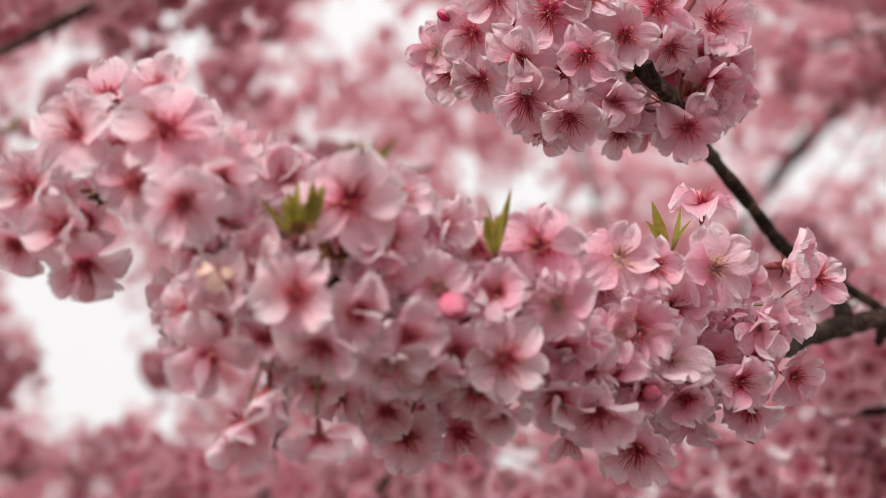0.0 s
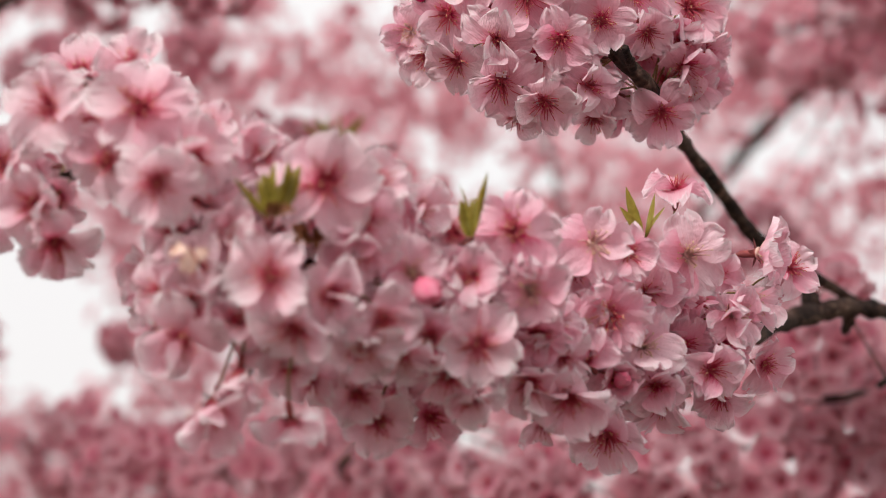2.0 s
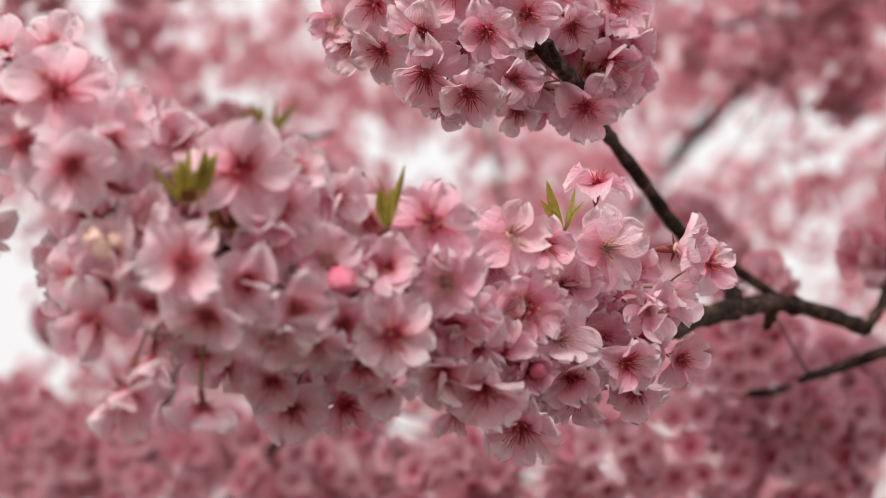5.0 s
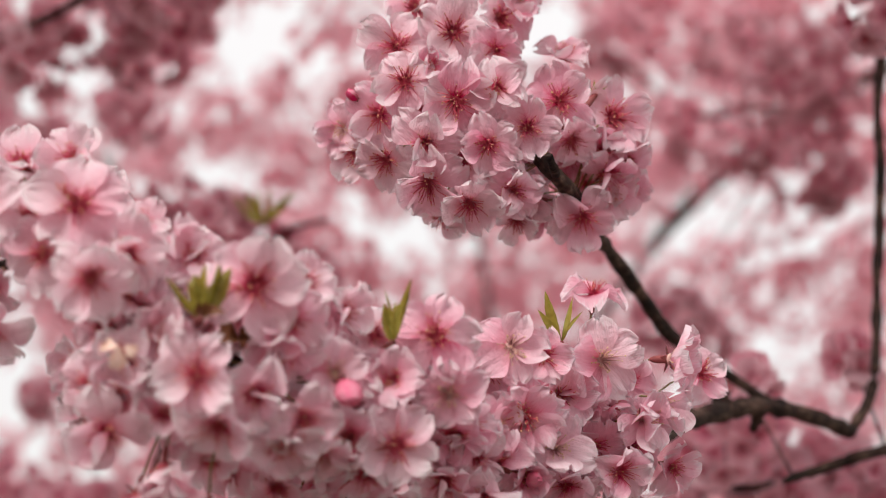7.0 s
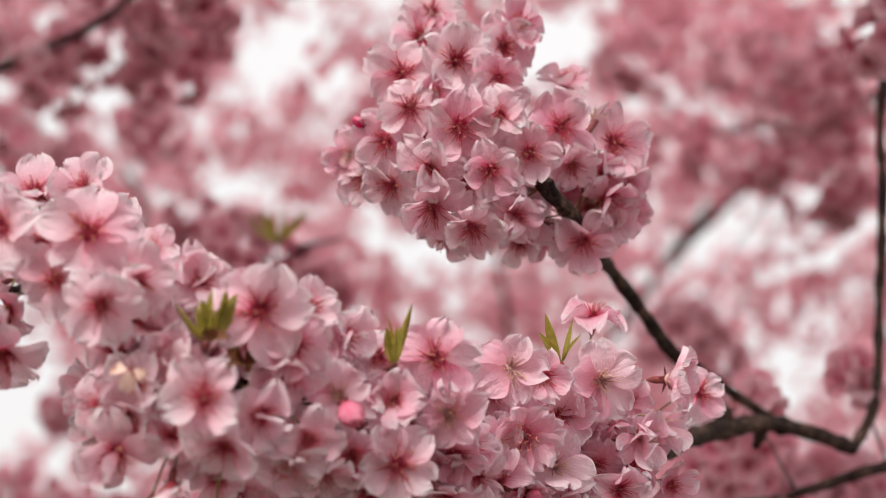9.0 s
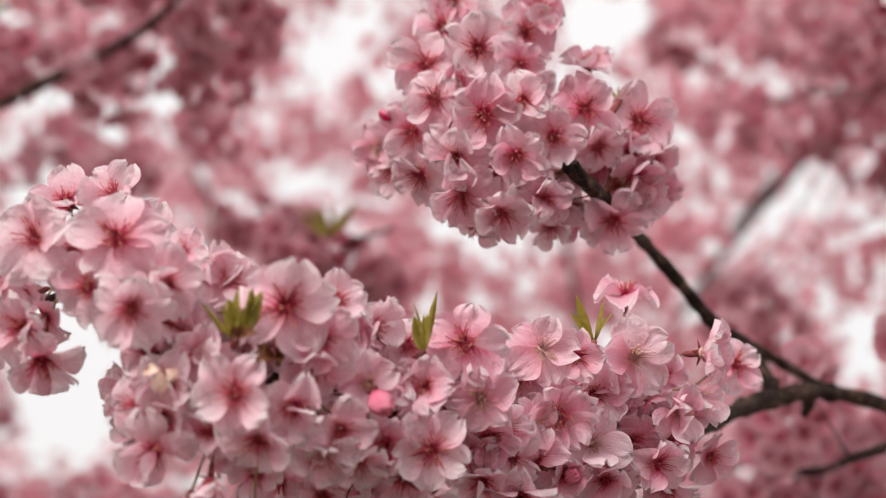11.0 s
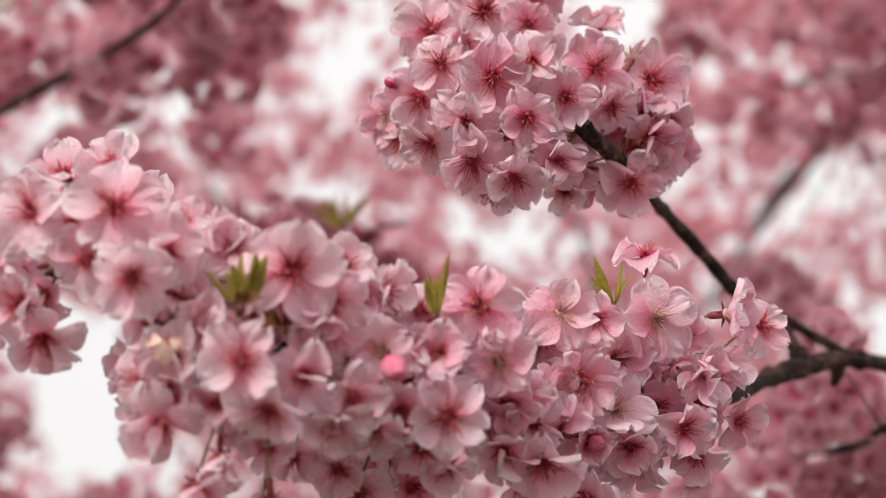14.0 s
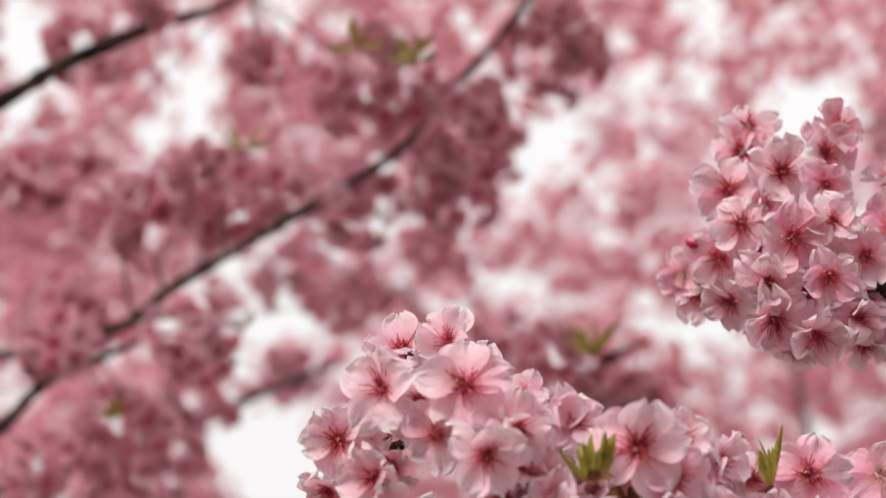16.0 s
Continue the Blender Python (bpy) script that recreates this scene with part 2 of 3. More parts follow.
def small_blossom(rnd, nu, nv, stamens):
    """A whole blossom in one mesh, for those farther off."""
    verts, faces, slots = [], [], []
    tilt = rnd.uniform(0.1, 0.5)
    for k in range(5):
        v, f = petal_sheet(rnd, nu, nv, rnd.uniform(-0.2, 0.2), rnd.uniform(0.2, 0.7), 0.05)
        m = Matrix.Rotation(2 * math.pi * k / 5 + rnd.uniform(-0.12, 0.12), 4, "Z") @ Matrix.Rotation(tilt + rnd.uniform(-0.15, 0.15), 4, "X")
        b = len(verts)
        verts += [tuple(m @ Vector(q)) for q in v]
        faces += [tuple(b + c for c in q) for q in f]
    slots += [0] * len(faces)
    tube(verts, faces, [np.array(q) for q in ((0, 0, -0.9, 0.03), (0, 0, -0.5, 0.06), (0, 0, -0.05, 0.12), (0, 0, 0.03, 0.05))], 5)
    slots += [1] * (len(faces) - len(slots))
    for k in range(stamens):
        a, r = rnd.uniform(0, 6.28), rnd.uniform(0.1, 0.35)
        tip = (math.cos(a) * r, math.sin(a) * r, 0.42 - r * 0.3)
        tube(verts, faces, [np.array((0, 0, 0, 0.02)), np.array((*tip, 0.014))], 3)
    slots += [2] * (len(faces) - len(slots))
    return verts, faces, slots


SMALL = []
for k in range(8):
    v, f, s = small_blossom(shape, 3, 4, 10)
    SMALL.append(mesh_of("blossom", v, f, [BLOOM, CALYX, FILAMENT], s))


# ---- branches ----
def branch(lines, label, category="branch", name="cherry_branch", rough=0.10, sides=10, group=""):
    """A thing whose own mesh is bark along several lines; remembers where its wood runs."""
    wood = []
    ob = tagged(new(name, None), label, category, group)
    for k, line in enumerate(lines):
        verts, faces, run = [], [], spline(line)
        tube(verts, faces, run, sides, rough)
        part("side_shoot" if k else "bark", mesh_of("bark", verts, faces, [BARK]), ob)
        wood += [Vector(q[:3]) for q in run]
    ob_wood[ob.name] = wood
    return ob


def nearest(thing, p):
    return min(ob_wood[thing.name], key=lambda q: (q - p).length_squared)


ob_wood = {}
grow = random.Random(5)


def pedicel(thing, flower, p, n, size):
    """A thin bowed stalk from the blossom's cup to the wood."""
    foot = p - n * size * 0.6
    end = nearest(thing, p)
    reach = (end - foot).length
    a, b = foot - n * reach * 0.35, end + Vector((0, 0, -0.2)) * reach * 0.3
    inv = flower.matrix_basis.inverted()
    line = []
    for k in range(7):
        s = k / 6
        q = foot * (1 - s) ** 3 + a * 3 * s * (1 - s) ** 2 + b * 3 * s * s * (1 - s) + end * s ** 3
        line.append(np.array((*(inv @ q), 0.0006 / size)))
    verts, faces = [], []
    tube(verts, faces, line, 5)
    part("pedicel", mesh_of("pedicel", verts, faces, [STALK]), flower)


def blossom(thing, x, y, z, nx, ny, nz, size, cup=None, young=False):
    """An open five-petalled blossom; x, y, z is its centre, n the way that it looks, size its width, cup how far it is closed.
    A young one is pale to the centre, with cream anthers; later the centre turns crimson."""
    n = (Vector((nx, ny, nz)).normalized() + Vector((grow.uniform(-0.06, 0.06), 0, grow.uniform(-0.06, 0.06)))).normalized()
    cup = grow.choice((0.1, 0.18, 0.28, 0.4, 0.6)) if cup is None else cup
    p, r = Vector((x, y, z)), size * 0.53 / (0.45 + 0.55 * math.cos(cup))
    flower = part("blossom", CALYXES[0], thing, aim(p, n, r, grow.uniform(0, 6.28)))
    # the bloom towards the tip of the branch opened first and has paled
    kinds = YOUNG_PETALS if young else ROSY_PETALS if grow.random() < (x + 0.06) / 0.12 else PETALS
    for k in range(5):
        turn = Matrix.Rotation(2 * math.pi * k / 5 + grow.uniform(-0.12, 0.12), 4, "Z")
        lift = Matrix.Rotation(cup + grow.uniform(-0.22, 0.22) + (0.8 if grow.random() < 0.06 else 0), 4, "X") @ Matrix.Rotation(grow.uniform(-0.30, 0.30), 4, "Y")
        part("petal", grow.choice(kinds), flower, Matrix.Translation((0, 0, 0.012 * (k % 3))) @ turn @ lift @ Matrix.Scale(grow.uniform(0.93, 1.06), 4))
    part("stamen_tuft", grow.choice(PALE_STAMENS if young else STAMENS), flower, Matrix.Translation((0, 0, 0.01)))
    pedicel(thing, flower, p, n, r)
    return flower


def bud(thing, x, y, z, nx, ny, nz, size):
    """A closed bud: petals wrapped round one another over a red cup."""
    p, n, r = Vector((x, y, z)), Vector((nx, ny, nz)).normalized(), size * 0.6
    flower = part("flower_bud", CALYXES[0], thing, aim(p - n * r * 0.5, n, r, grow.uniform(0, 6.28)), "closed deep pink bud")
    for k in range(5):
        verts, faces = [], []
        for j in range(9):
            v = j / 8
            w = 0.12 * (1 - v) + 0.40 * math.sin(math.pi * (0.04 + 0.82 * v)) ** 0.8 + 0.03 * math.sin(9 * v + k)
            for i in range(7):
                a = (i / 6 - 0.5) * 2.3 + 0.35 * v
                verts.append((math.sin(a) * w, 1.25 * v, (1 - math.cos(a)) * w * -1 + w + 0.01 * k))
            if j:
                b = (j - 1) * 7
                faces += [(b + i, b + i + 1, b + i + 8, b + i + 7) for i in range(6)]
        m = Matrix.Rotation(2 * math.pi * k / 5, 4, "Z") @ Matrix.Rotation(math.pi / 2 - (0.02, 0.20, 0.08, 0.26, 0.12)[k], 4, "X")
        part("petal", mesh_of("bud_petal", verts, faces, [BUD]), flower, m)
    pedicel(thing, flower, p - n * r * 0.5, n, r)


def leaf_mesh(rnd, width):
    verts, faces = [], []
    bow, twist = rnd.uniform(-0.25, 0.3), rnd.uniform(-0.5, 0.5)
    for j in range(11):
        v = j / 10
        w = width * math.sin(math.pi * v ** 0.8) ** 0.9 + 0.004
        for i in range(5):
            u = i / 2 - 1
            teeth = 1 + 0.10 * (j % 2) * abs(u)
            a = twist * v
            x, z = u * w * teeth, abs(u) * w * 0.75 + bow * v * v
            verts.append((x * math.cos(a) - z * math.sin(a), v, x * math.sin(a) + z * math.cos(a)))
        if j:
            b = (j - 1) * 5
            faces += [(b + i, b + i + 1, b + i + 6, b + i + 5) for i in range(4)]
    return mesh_of("leaf", verts, faces, [LEAF])


LEAVES = [leaf_mesh(shape, w) for w in (0.055, 0.075, 0.10, 0.13, 0.17)]


def leaf_tuft(thing, place, count, size, spread, wide=2):
    """Young leaves that open from one shoot, upwards."""
    p = Vector(place)
    for k in range(count):
        lean = spread * (2 * k / max(1, count - 1) - 1) + grow.uniform(-0.12, 0.12)
        d = Vector((math.sin(lean), grow.uniform(-0.35, 0.25), math.cos(lean))).normalized()
        q = d.to_track_quat("Y", "Z").to_matrix().to_4x4()
        m = Matrix.Translation(p) @ q @ Matrix.Rotation(grow.uniform(0, 6.28), 4, "Y") @ Matrix.Scale(size * grow.uniform(0.6, 1.1), 4)
        part("leaf", LEAVES[min(4, max(0, wide + grow.choice((-1, 0, 0, 1))))], thing, m, "fresh green folded young leaf")
    end = nearest(thing, p)
    end = p + (end - p) * min(1.0, 0.012 / max(0.001, (end - p).length))
    verts, faces = [], []
    tube(verts, faces, [np.array((*p.lerp(end, s), 0.0026 - 0.0008 * (1 - s))) for s in (-0.08, 0.3, 0.65, 1)], 6)
    part("shoot", mesh_of("shoot", verts, faces, [CALYX]), thing)


def clusters(thing, places, each=1.0, back=0.0):
    """Round bunches of smaller blossoms along a branch, given as centre and radius."""
    for x, y, z, r in places:
        c = Vector((x, y + back * r, z))
        end = nearest(thing, c)
        verts, faces = [], []
        tube(verts, faces, [np.array((*c.lerp(end, s), 0.0008 + 0.0005 * s)) for s in (0, 0.35, 0.7, 1)], 6, 0.1)
        part("twig", mesh_of("twig", verts, faces, [BARK]), thing)
        count = int(each * 2.6 * (r / 0.017) ** 2) + 5
        for k in range(count):
            d = Vector((grow.gauss(0, 1), grow.gauss(0, 1), grow.gauss(0, 1))).normalized()
            if d.y > 0.55:
                d.y *= -1
            n = (d + Vector((grow.uniform(-0.4, 0.4), -0.25 + grow.uniform(-0.4, 0.4), -0.3 + grow.uniform(-0.4, 0.4)))).normalized()
            q = c + Vector((d.x * 1.05, d.y, d.z * 0.9)) * r * grow.uniform(0.72, 1.0)
            part("blossom", grow.choice(SMALL), thing, aim(q, n, grow.uniform(0.0155, 0.0195), grow.uniform(0, 6.28)))


# ---- ground ----
gv, gf = [], []
rings = [0, 1.5, 4, 10, 30, 90, 300, 1500]
for i, r in enumerate(rings):
    for k in range(32):
        a = 2 * math.pi * k / 32
        gv.append((r * math.cos(a), r * math.sin(a), -0.02 + 0.03 * math.sin(3 * a + i) * min(1, r / 10)))
for i in range(len(rings) - 1):
    for k in range(32):
        a, b = i * 32 + k, i * 32 + (k + 1) % 32
        gf.append((a, b, b + 32, a + 32))
ground = tagged(new("ground", mesh_of("ground", gv, gf, [GROUND])), "flat bare brown soil under the cherry trees", "ground", kind="structure")

# ---- the trees whose trunks stand beside the view ----
tree_r = branch([
    [(1.75, 2.45, -0.05, 0.16), (1.72, 2.42, 0.5, 0.12), (1.66, 2.40, 1.2, 0.10), (1.5, 2.3, 2.0, 0.085), (1.2, 2.1, 2.7, 0.06), (0.8, 1.8, 3.0, 0.035), (0.45, 1.58, 2.75, 0.018), (0.33, 1.49, 2.38, 0.008)],
    [(1.62, 2.38, 1.4, 0.06), (1.2, 2.2, 1.75, 0.03), (0.75, 2.0, 1.88, 0.014), (0.45, 1.90, 1.87, 0.007)],
    [(1.5, 2.3, 2.0, 0.07), (1.7, 2.8, 2.9, 0.05), (1.9, 3.2, 3.8, 0.02)],
], "dark-barked cherry tree with arching limbs in bloom", "tree", "cherry_tree", 0.05, 12)
tree_l = branch([
    [(-2.3, 2.3, -0.05, 0.15), (-2.28, 2.3, 0.5, 0.115), (-2.2, 2.28, 1.2, 0.1), (-2.05, 2.2, 1.9, 0.08), (-1.9, 2.2, 2.8, 0.05), (-1.8, 2.3, 3.7, 0.02)],
    [(-2.12, 2.22, 1.6, 0.06), (-1.6, 1.9, 1.85, 0.025), (-1.22, 1.82, 2.02, 0.009)],
    [(-2.05, 2.2, 1.9, 0.06), (-1.5, 1.8, 2.15, 0.025), (-1.1, 1.62, 2.22, 0.0105)],
    [(-2.16, 2.25, 1.4, 0.05), (-1.5, 1.85, 1.65, 0.02), (-1.08, 1.72, 1.85, 0.0095)],
    [(-2.16, 2.25, 1.4, 0.05), (-1.7, 2.3, 1.75, 0.02), (-1.38, 2.3, 1.95, 0.0095)],
    [(-1.93, 2.2, 2.65, 0.05), (-1.6, 1.85, 3.0, 0.035), (-1.1, 1.4, 3.1, 0.026), (-0.5, 1.05, 3.05, 0.018), (0.1, 0.95, 2.98, 0.008)],
    [(-0.9, 1.27, 3.09, 0.018), (-0.55, 1.45, 3.0, 0.012), (-0.1, 1.5, 2.95, 0.006)],
], "dark-barked cherry tree with low limbs", "tree", "cherry_tree", 0.05, 12)

# ---- the blossom-laden branch in front ----
front = branch([
    [(0.268, 1.395, 1.804, 0.006), (0.237, 1.355, 1.808, 0.0058), (0.198, 1.315, 1.808, 0.0062), (0.163, 1.285, 1.797, 0.0066), (0.138, 1.225, 1.779, 0.006), (0.119, 1.145, 1.759, 0.0055), (0.063, 1.026, 1.738, 0.005), (0.028, 0.947, 1.732, 0.0045), (-0.018, 0.881, 1.733, 0.004), (-0.060, 0.832, 1.739, 0.0036), (-0.096, 0.809, 1.755, 0.0033), (-0.140, 0.810, 1.788, 0.003), (-0.189, 0.818, 1.780, 0.0025)],
    [(0.268, 1.395, 1.804, 0.0046), (0.286, 1.410, 1.843, 0.004), (0.290, 1.425, 1.925, 0.0037), (0.293, 1.435, 2.018, 0.0037), (0.293, 1.455, 2.090, 0.004), (0.311, 1.485, 2.255, 0.007)],
    [(0.150, 1.318, 1.846, 0.0044), (0.161, 1.305, 1.825, 0.005), (0.172, 1.297, 1.804, 0.0062)],
    [(0.198, 1.316, 1.807, 0.0045), (0.195, 1.320, 1.799, 0.0042), (0.192, 1.325, 1.791, 0.0025)],
], "knobbly dark cherry branch covered with pale pink blossom", rough=0.16)
upper = branch([
    [(0.215, 1.395, 1.818, 0.0044), (0.186, 1.370, 1.832, 0.0038), (0.154, 1.325, 1.844, 0.0042), (0.130, 1.285, 1.852, 0.0046), (0.106, 1.230, 1.873, 0.0046), (0.088, 1.190, 1.888, 0.0043), (0.077, 1.105, 1.887, 0.0046), (0.068, 1.023, 1.883, 0.0046), (0.053, 1.010, 1.895, 0.0042), (0.029, 1.007, 1.917, 0.0034), (-0.008, 1.055, 1.967, 0.002)],
    [(0.062, 1.000, 1.885, 0.003), (0.059, 0.980, 1.890, 0.0018)],
], "slender dark cherry twig ending in a round pink blossom bunch", rough=0.12)

blossom(front, -0.178, 0.782, 1.803, 0.22, -0.97, 0.10, 0.0412, 0.20)
blossom(front, -0.135, 0.773, 1.801, 0.22, -0.97, 0.08, 0.0435, 0.12)
blossom(front, -0.163, 0.791, 1.799, 0.08, -1.00, -0.06, 0.0281, 0.30)
blossom(front, -0.151, 0.783, 1.780, 0.02, -0.95, -0.30, 0.0334, 0.20)
blossom(front, -0.121, 0.757, 1.765, 0.17, -0.94, -0.30, 0.0355, 0.10)
blossom(front, -0.110, 0.771, 1.780, 0.32, -0.94, -0.10, 0.0333, 0.20)
blossom(front, -0.183, 0.827, 1.833, 0.17, -0.98, 0.10, 0.0361, 0.10)
blossom(front, -0.157, 0.827, 1.835, 0.18, -0.98, 0.05, 0.0360, 0.10)
blossom(front, -0.206, 0.797, 1.782, 0.08, -1.00, -0.01, 0.0356, 0.40)
blossom(front, -0.180, 0.779, 1.761, -0.13, -0.91, -0.39, 0.0357, 0.35)
blossom(front, -0.211, 0.799, 1.758, -0.27, -0.71, -0.65, 0.0304, 0.40)
blossom(front, -0.178, 0.798, 1.749, 0.21, -0.50, -0.84, 0.0364, 0.35)
blossom(front, -0.087, 0.796, 1.784, 0.45, -0.86, 0.22, 0.0277, 0.50)
blossom(front, -0.054, 0.780, 1.769, 0.08, -1.00, 0.01, 0.0437, 0.15)
blossom(front, -0.039, 0.794, 1.757, 0.32, -0.90, -0.30, 0.0327, 0.25)
blossom(front, -0.043, 0.799, 1.745, -0.01, -0.75, -0.67, 0.0317, 0.30)
blossom(front, -0.024, 0.829, 1.769, 0.95, -0.31, -0.03, 0.0265, 0.50)
blossom(front, -0.106, 0.786, 1.761, 0.08, -0.99, -0.11, 0.0293, 0.25)
blossom(front, -0.092, 0.781, 1.748, 0.07, -0.92, -0.40, 0.0301, 0.35)
blossom(front, -0.072, 0.763, 1.727, 0.23, -0.95, -0.20, 0.0373, 0.10)
blossom(front, -0.107, 0.778, 1.734, -0.08, -0.92, -0.39, 0.0300, 0.35)
blossom(front, -0.116, 0.814, 1.803, 0.16, -0.94, 0.31, 0.0243, 0.30)
blossom(front, -0.064, 0.780, 1.709, 0.13, -0.63, -0.77, 0.0355, 0.35)
blossom(front, -0.051, 0.790, 1.725, 0.19, -0.72, -0.67, 0.0312, 0.35)
blossom(front, -0.022, 0.814, 1.738, 0.36, -0.92, 0.16, 0.0296, 0.40, True)
blossom(front, 0.001, 0.843, 1.740, 0.18, -0.98, -0.11, 0.0335, 0.20)
blossom(front, 0.018, 0.853, 1.764, 0.18, -0.98, -0.06, 0.0412, 0.12)
blossom(front, 0.025, 0.863, 1.739, 0.32, -0.88, -0.34, 0.0336, 0.40, True)
blossom(front, 0.005, 0.839, 1.710, 0.17, -0.94, -0.30, 0.0381, 0.10)
blossom(front, 0.048, 0.921, 1.772, 0.27, -0.96, -0.10, 0.0365, 0.20, True)
blossom(front, 0.063, 0.949, 1.773, 0.17, -0.96, -0.22, 0.0310, 0.25)
blossom(front, 0.093, 0.969, 1.776, 0.27, -0.95, -0.17, 0.0407, 0.20, True)
blossom(front, 0.056, 0.932, 1.739, 0.06, -0.95, -0.32, 0.0385, 0.25)
blossom(front, 0.115, 0.993, 1.749, 0.46, -0.88, -0.12, 0.0328, 0.75, True)
blossom(front, 0.072, 0.969, 1.756, 0.27, -0.95, 0.13, 0.0363, 0.50)
blossom(front, 0.129, 1.004, 1.784, 0.85, -0.52, -0.06, 0.0355, 0.60, True)
blossom(front, 0.146, 1.040, 1.783, 0.64, -0.77, 0.00, 0.0327, 0.30)
blossom(front, 0.125, 1.009, 1.760, 0.62, -0.65, -0.43, 0.0317, 0.50, True)
blossom(front, 0.071, 0.952, 1.726, 0.37, -0.93, 0.03, 0.0367, 0.50, True)
blossom(front, 0.104, 0.981, 1.719, 0.46, -0.86, -0.22, 0.0344, 0.30)
blossom(front, 0.132, 1.023, 1.728, 0.72, -0.64, -0.28, 0.0293, 0.30)
blossom(front, 0.078, 0.967, 1.709, 0.24, -0.83, -0.51, 0.0334, 0.30)
blossom(front, 0.107, 0.988, 1.769, 0.37, -0.93, -0.02, 0.0238, 0.50)
blossom(front, 0.090, 0.996, 1.734, 0.34, -0.79, -0.50, 0.0313, 0.40)
blossom(front, 0.110, 1.014, 1.737, 0.43, -0.75, -0.50, 0.0302, 0.40)
blossom(front, 0.083, 0.996, 1.760, 0.27, -0.94, -0.22, 0.0284, 0.40)
blossom(front, -0.032, 0.801, 1.715, 0.40, -0.72, -0.57, 0.0302, 0.50)
blossom(front, -0.040, 0.804, 1.705, 0.11, -0.54, -0.83, 0.0327, 0.35)
blossom(front, -0.027, 0.821, 1.705, 0.23, -0.62, -0.75, 0.0321, 0.35)
blossom(front, -0.113, 0.782, 1.704, -0.12, -0.65, -0.75, 0.0360, 0.30)
blossom(front, -0.110, 0.783, 1.719, -0.14, -0.86, -0.48, 0.0349, 0.35)
blossom(front, -0.125, 0.788, 1.724, -0.46, -0.81, -0.37, 0.0280, 0.40)
blossom(front, -0.090, 0.788, 1.712, 0.06, -0.81, -0.58, 0.0277, 0.30)
blossom(front, -0.089, 0.789, 1.690, 0.08, -0.33, -0.94, 0.0252, 0.70)
blossom(front, -0.100, 0.789, 1.676, -0.05, -0.49, -0.87, 0.0335, 0.50)
blossom(front, -0.071, 0.809, 1.672, 0.03, 0.51, -0.86, 0.0292, 0.35)
blossom(front, -0.048, 0.884, 1.681, 0.17, -0.88, -0.44, 0.0345, 0.20)
blossom(front, -0.016, 0.831, 1.713, 0.26, -0.83, -0.49, 0.0305, 0.30)
blossom(front, 0.026, 0.886, 1.723, 0.16, -0.80, -0.58, 0.0317, 0.30)
blossom(front, 0.042, 0.929, 1.733, 0.42, -0.89, -0.19, 0.0318, 0.45, True)
blossom(front, 0.056, 0.938, 1.740, 0.17, -0.94, -0.30, 0.0363, 0.20)
blossom(front, 0.057, 0.946, 1.711, 0.17, -0.90, -0.40, 0.0279, 0.60)
blossom(front, 0.040, 0.904, 1.696, 0.14, -0.69, -0.71, 0.0387, 0.35)
blossom(front, 0.022, 0.891, 1.701, 0.03, -0.66, -0.75, 0.0344, 0.30)
blossom(front, 0.055, 0.951, 1.683, 0.11, -0.52, -0.85, 0.0391, 0.30)
blossom(front, -0.011, 0.852, 1.698, 0.14, -0.73, -0.67, 0.0311, 0.30)
blossom(front, 0.000, 0.864, 1.690, 0.16, -0.51, -0.85, 0.0288, 0.35)
blossom(front, -0.074, 0.861, 1.697, 0.14, -0.73, -0.67, 0.0287, 0.30)
blossom(front, -0.055, 0.866, 1.691, 0.26, -0.83, -0.49, 0.0287, 0.30)
blossom(front, -0.120, 0.785, 1.748, -0.08, -0.98, -0.20, 0.0256, 0.30)
blossom(front, -0.038, 0.814, 1.778, 0.55, -0.82, 0.18, 0.0280, 0.30)
blossom(front, 0.014, 0.889, 1.714, 0.15, -0.77, -0.62, 0.0318, 0.30)
blossom(front, -0.076, 0.820, 1.697, 0.13, -0.65, -0.75, 0.0249, 0.30)
blossom(front, 0.035, 0.906, 1.714, 0.26, -0.83, -0.49, 0.0296, 0.30)
blossom(front, 0.024, 0.931, 1.687, 0.02, -0.55, -0.83, 0.0303, 0.30)
blossom(front, 0.086, 1.003, 1.818, 0.08, -0.30, 0.95, 0.0340, 0.10)

blossom(upper, -0.026, 1.020, 1.989, 0.08, -0.99, 0.08, 0.0385, 0.15)
blossom(upper, -0.000, 0.993, 1.964, 0.17, -0.98, -0.02, 0.0406, 0.15)
blossom(upper, 0.023, 1.021, 1.984, 0.27, -0.95, -0.12, 0.0393, 0.20)
blossom(upper, 0.024, 0.997, 1.956, 0.15, -0.85, -0.51, 0.0282, 0.40)
blossom(upper, -0.032, 1.000, 1.958, -0.03, -0.99, -0.12, 0.0403, 0.20)
blossom(upper, -0.024, 0.986, 1.932, 0.17, -0.96, -0.22, 0.0356, 0.12)
blossom(upper, -0.011, 0.991, 1.943, 0.17, -0.96, -0.22, 0.0239, 0.30)
blossom(upper, 0.006, 0.982, 1.921, 0.16, -0.90, -0.41, 0.0398, 0.20)
blossom(upper, 0.028, 0.987, 1.930, 0.17, -0.96, -0.22, 0.0347, 0.20)
blossom(upper, 0.062, 1.006, 1.930, 0.17, -0.98, -0.12, 0.0417, 0.12)
blossom(upper, 0.091, 1.034, 1.930, 0.41, -0.90, -0.17, 0.0425, 0.20)
blossom(upper, 0.045, 0.994, 1.910, 0.16, -0.93, -0.32, 0.0347, 0.20)
blossom(upper, 0.069, 1.014, 1.910, 0.24, -0.83, -0.51, 0.0305, 0.30)
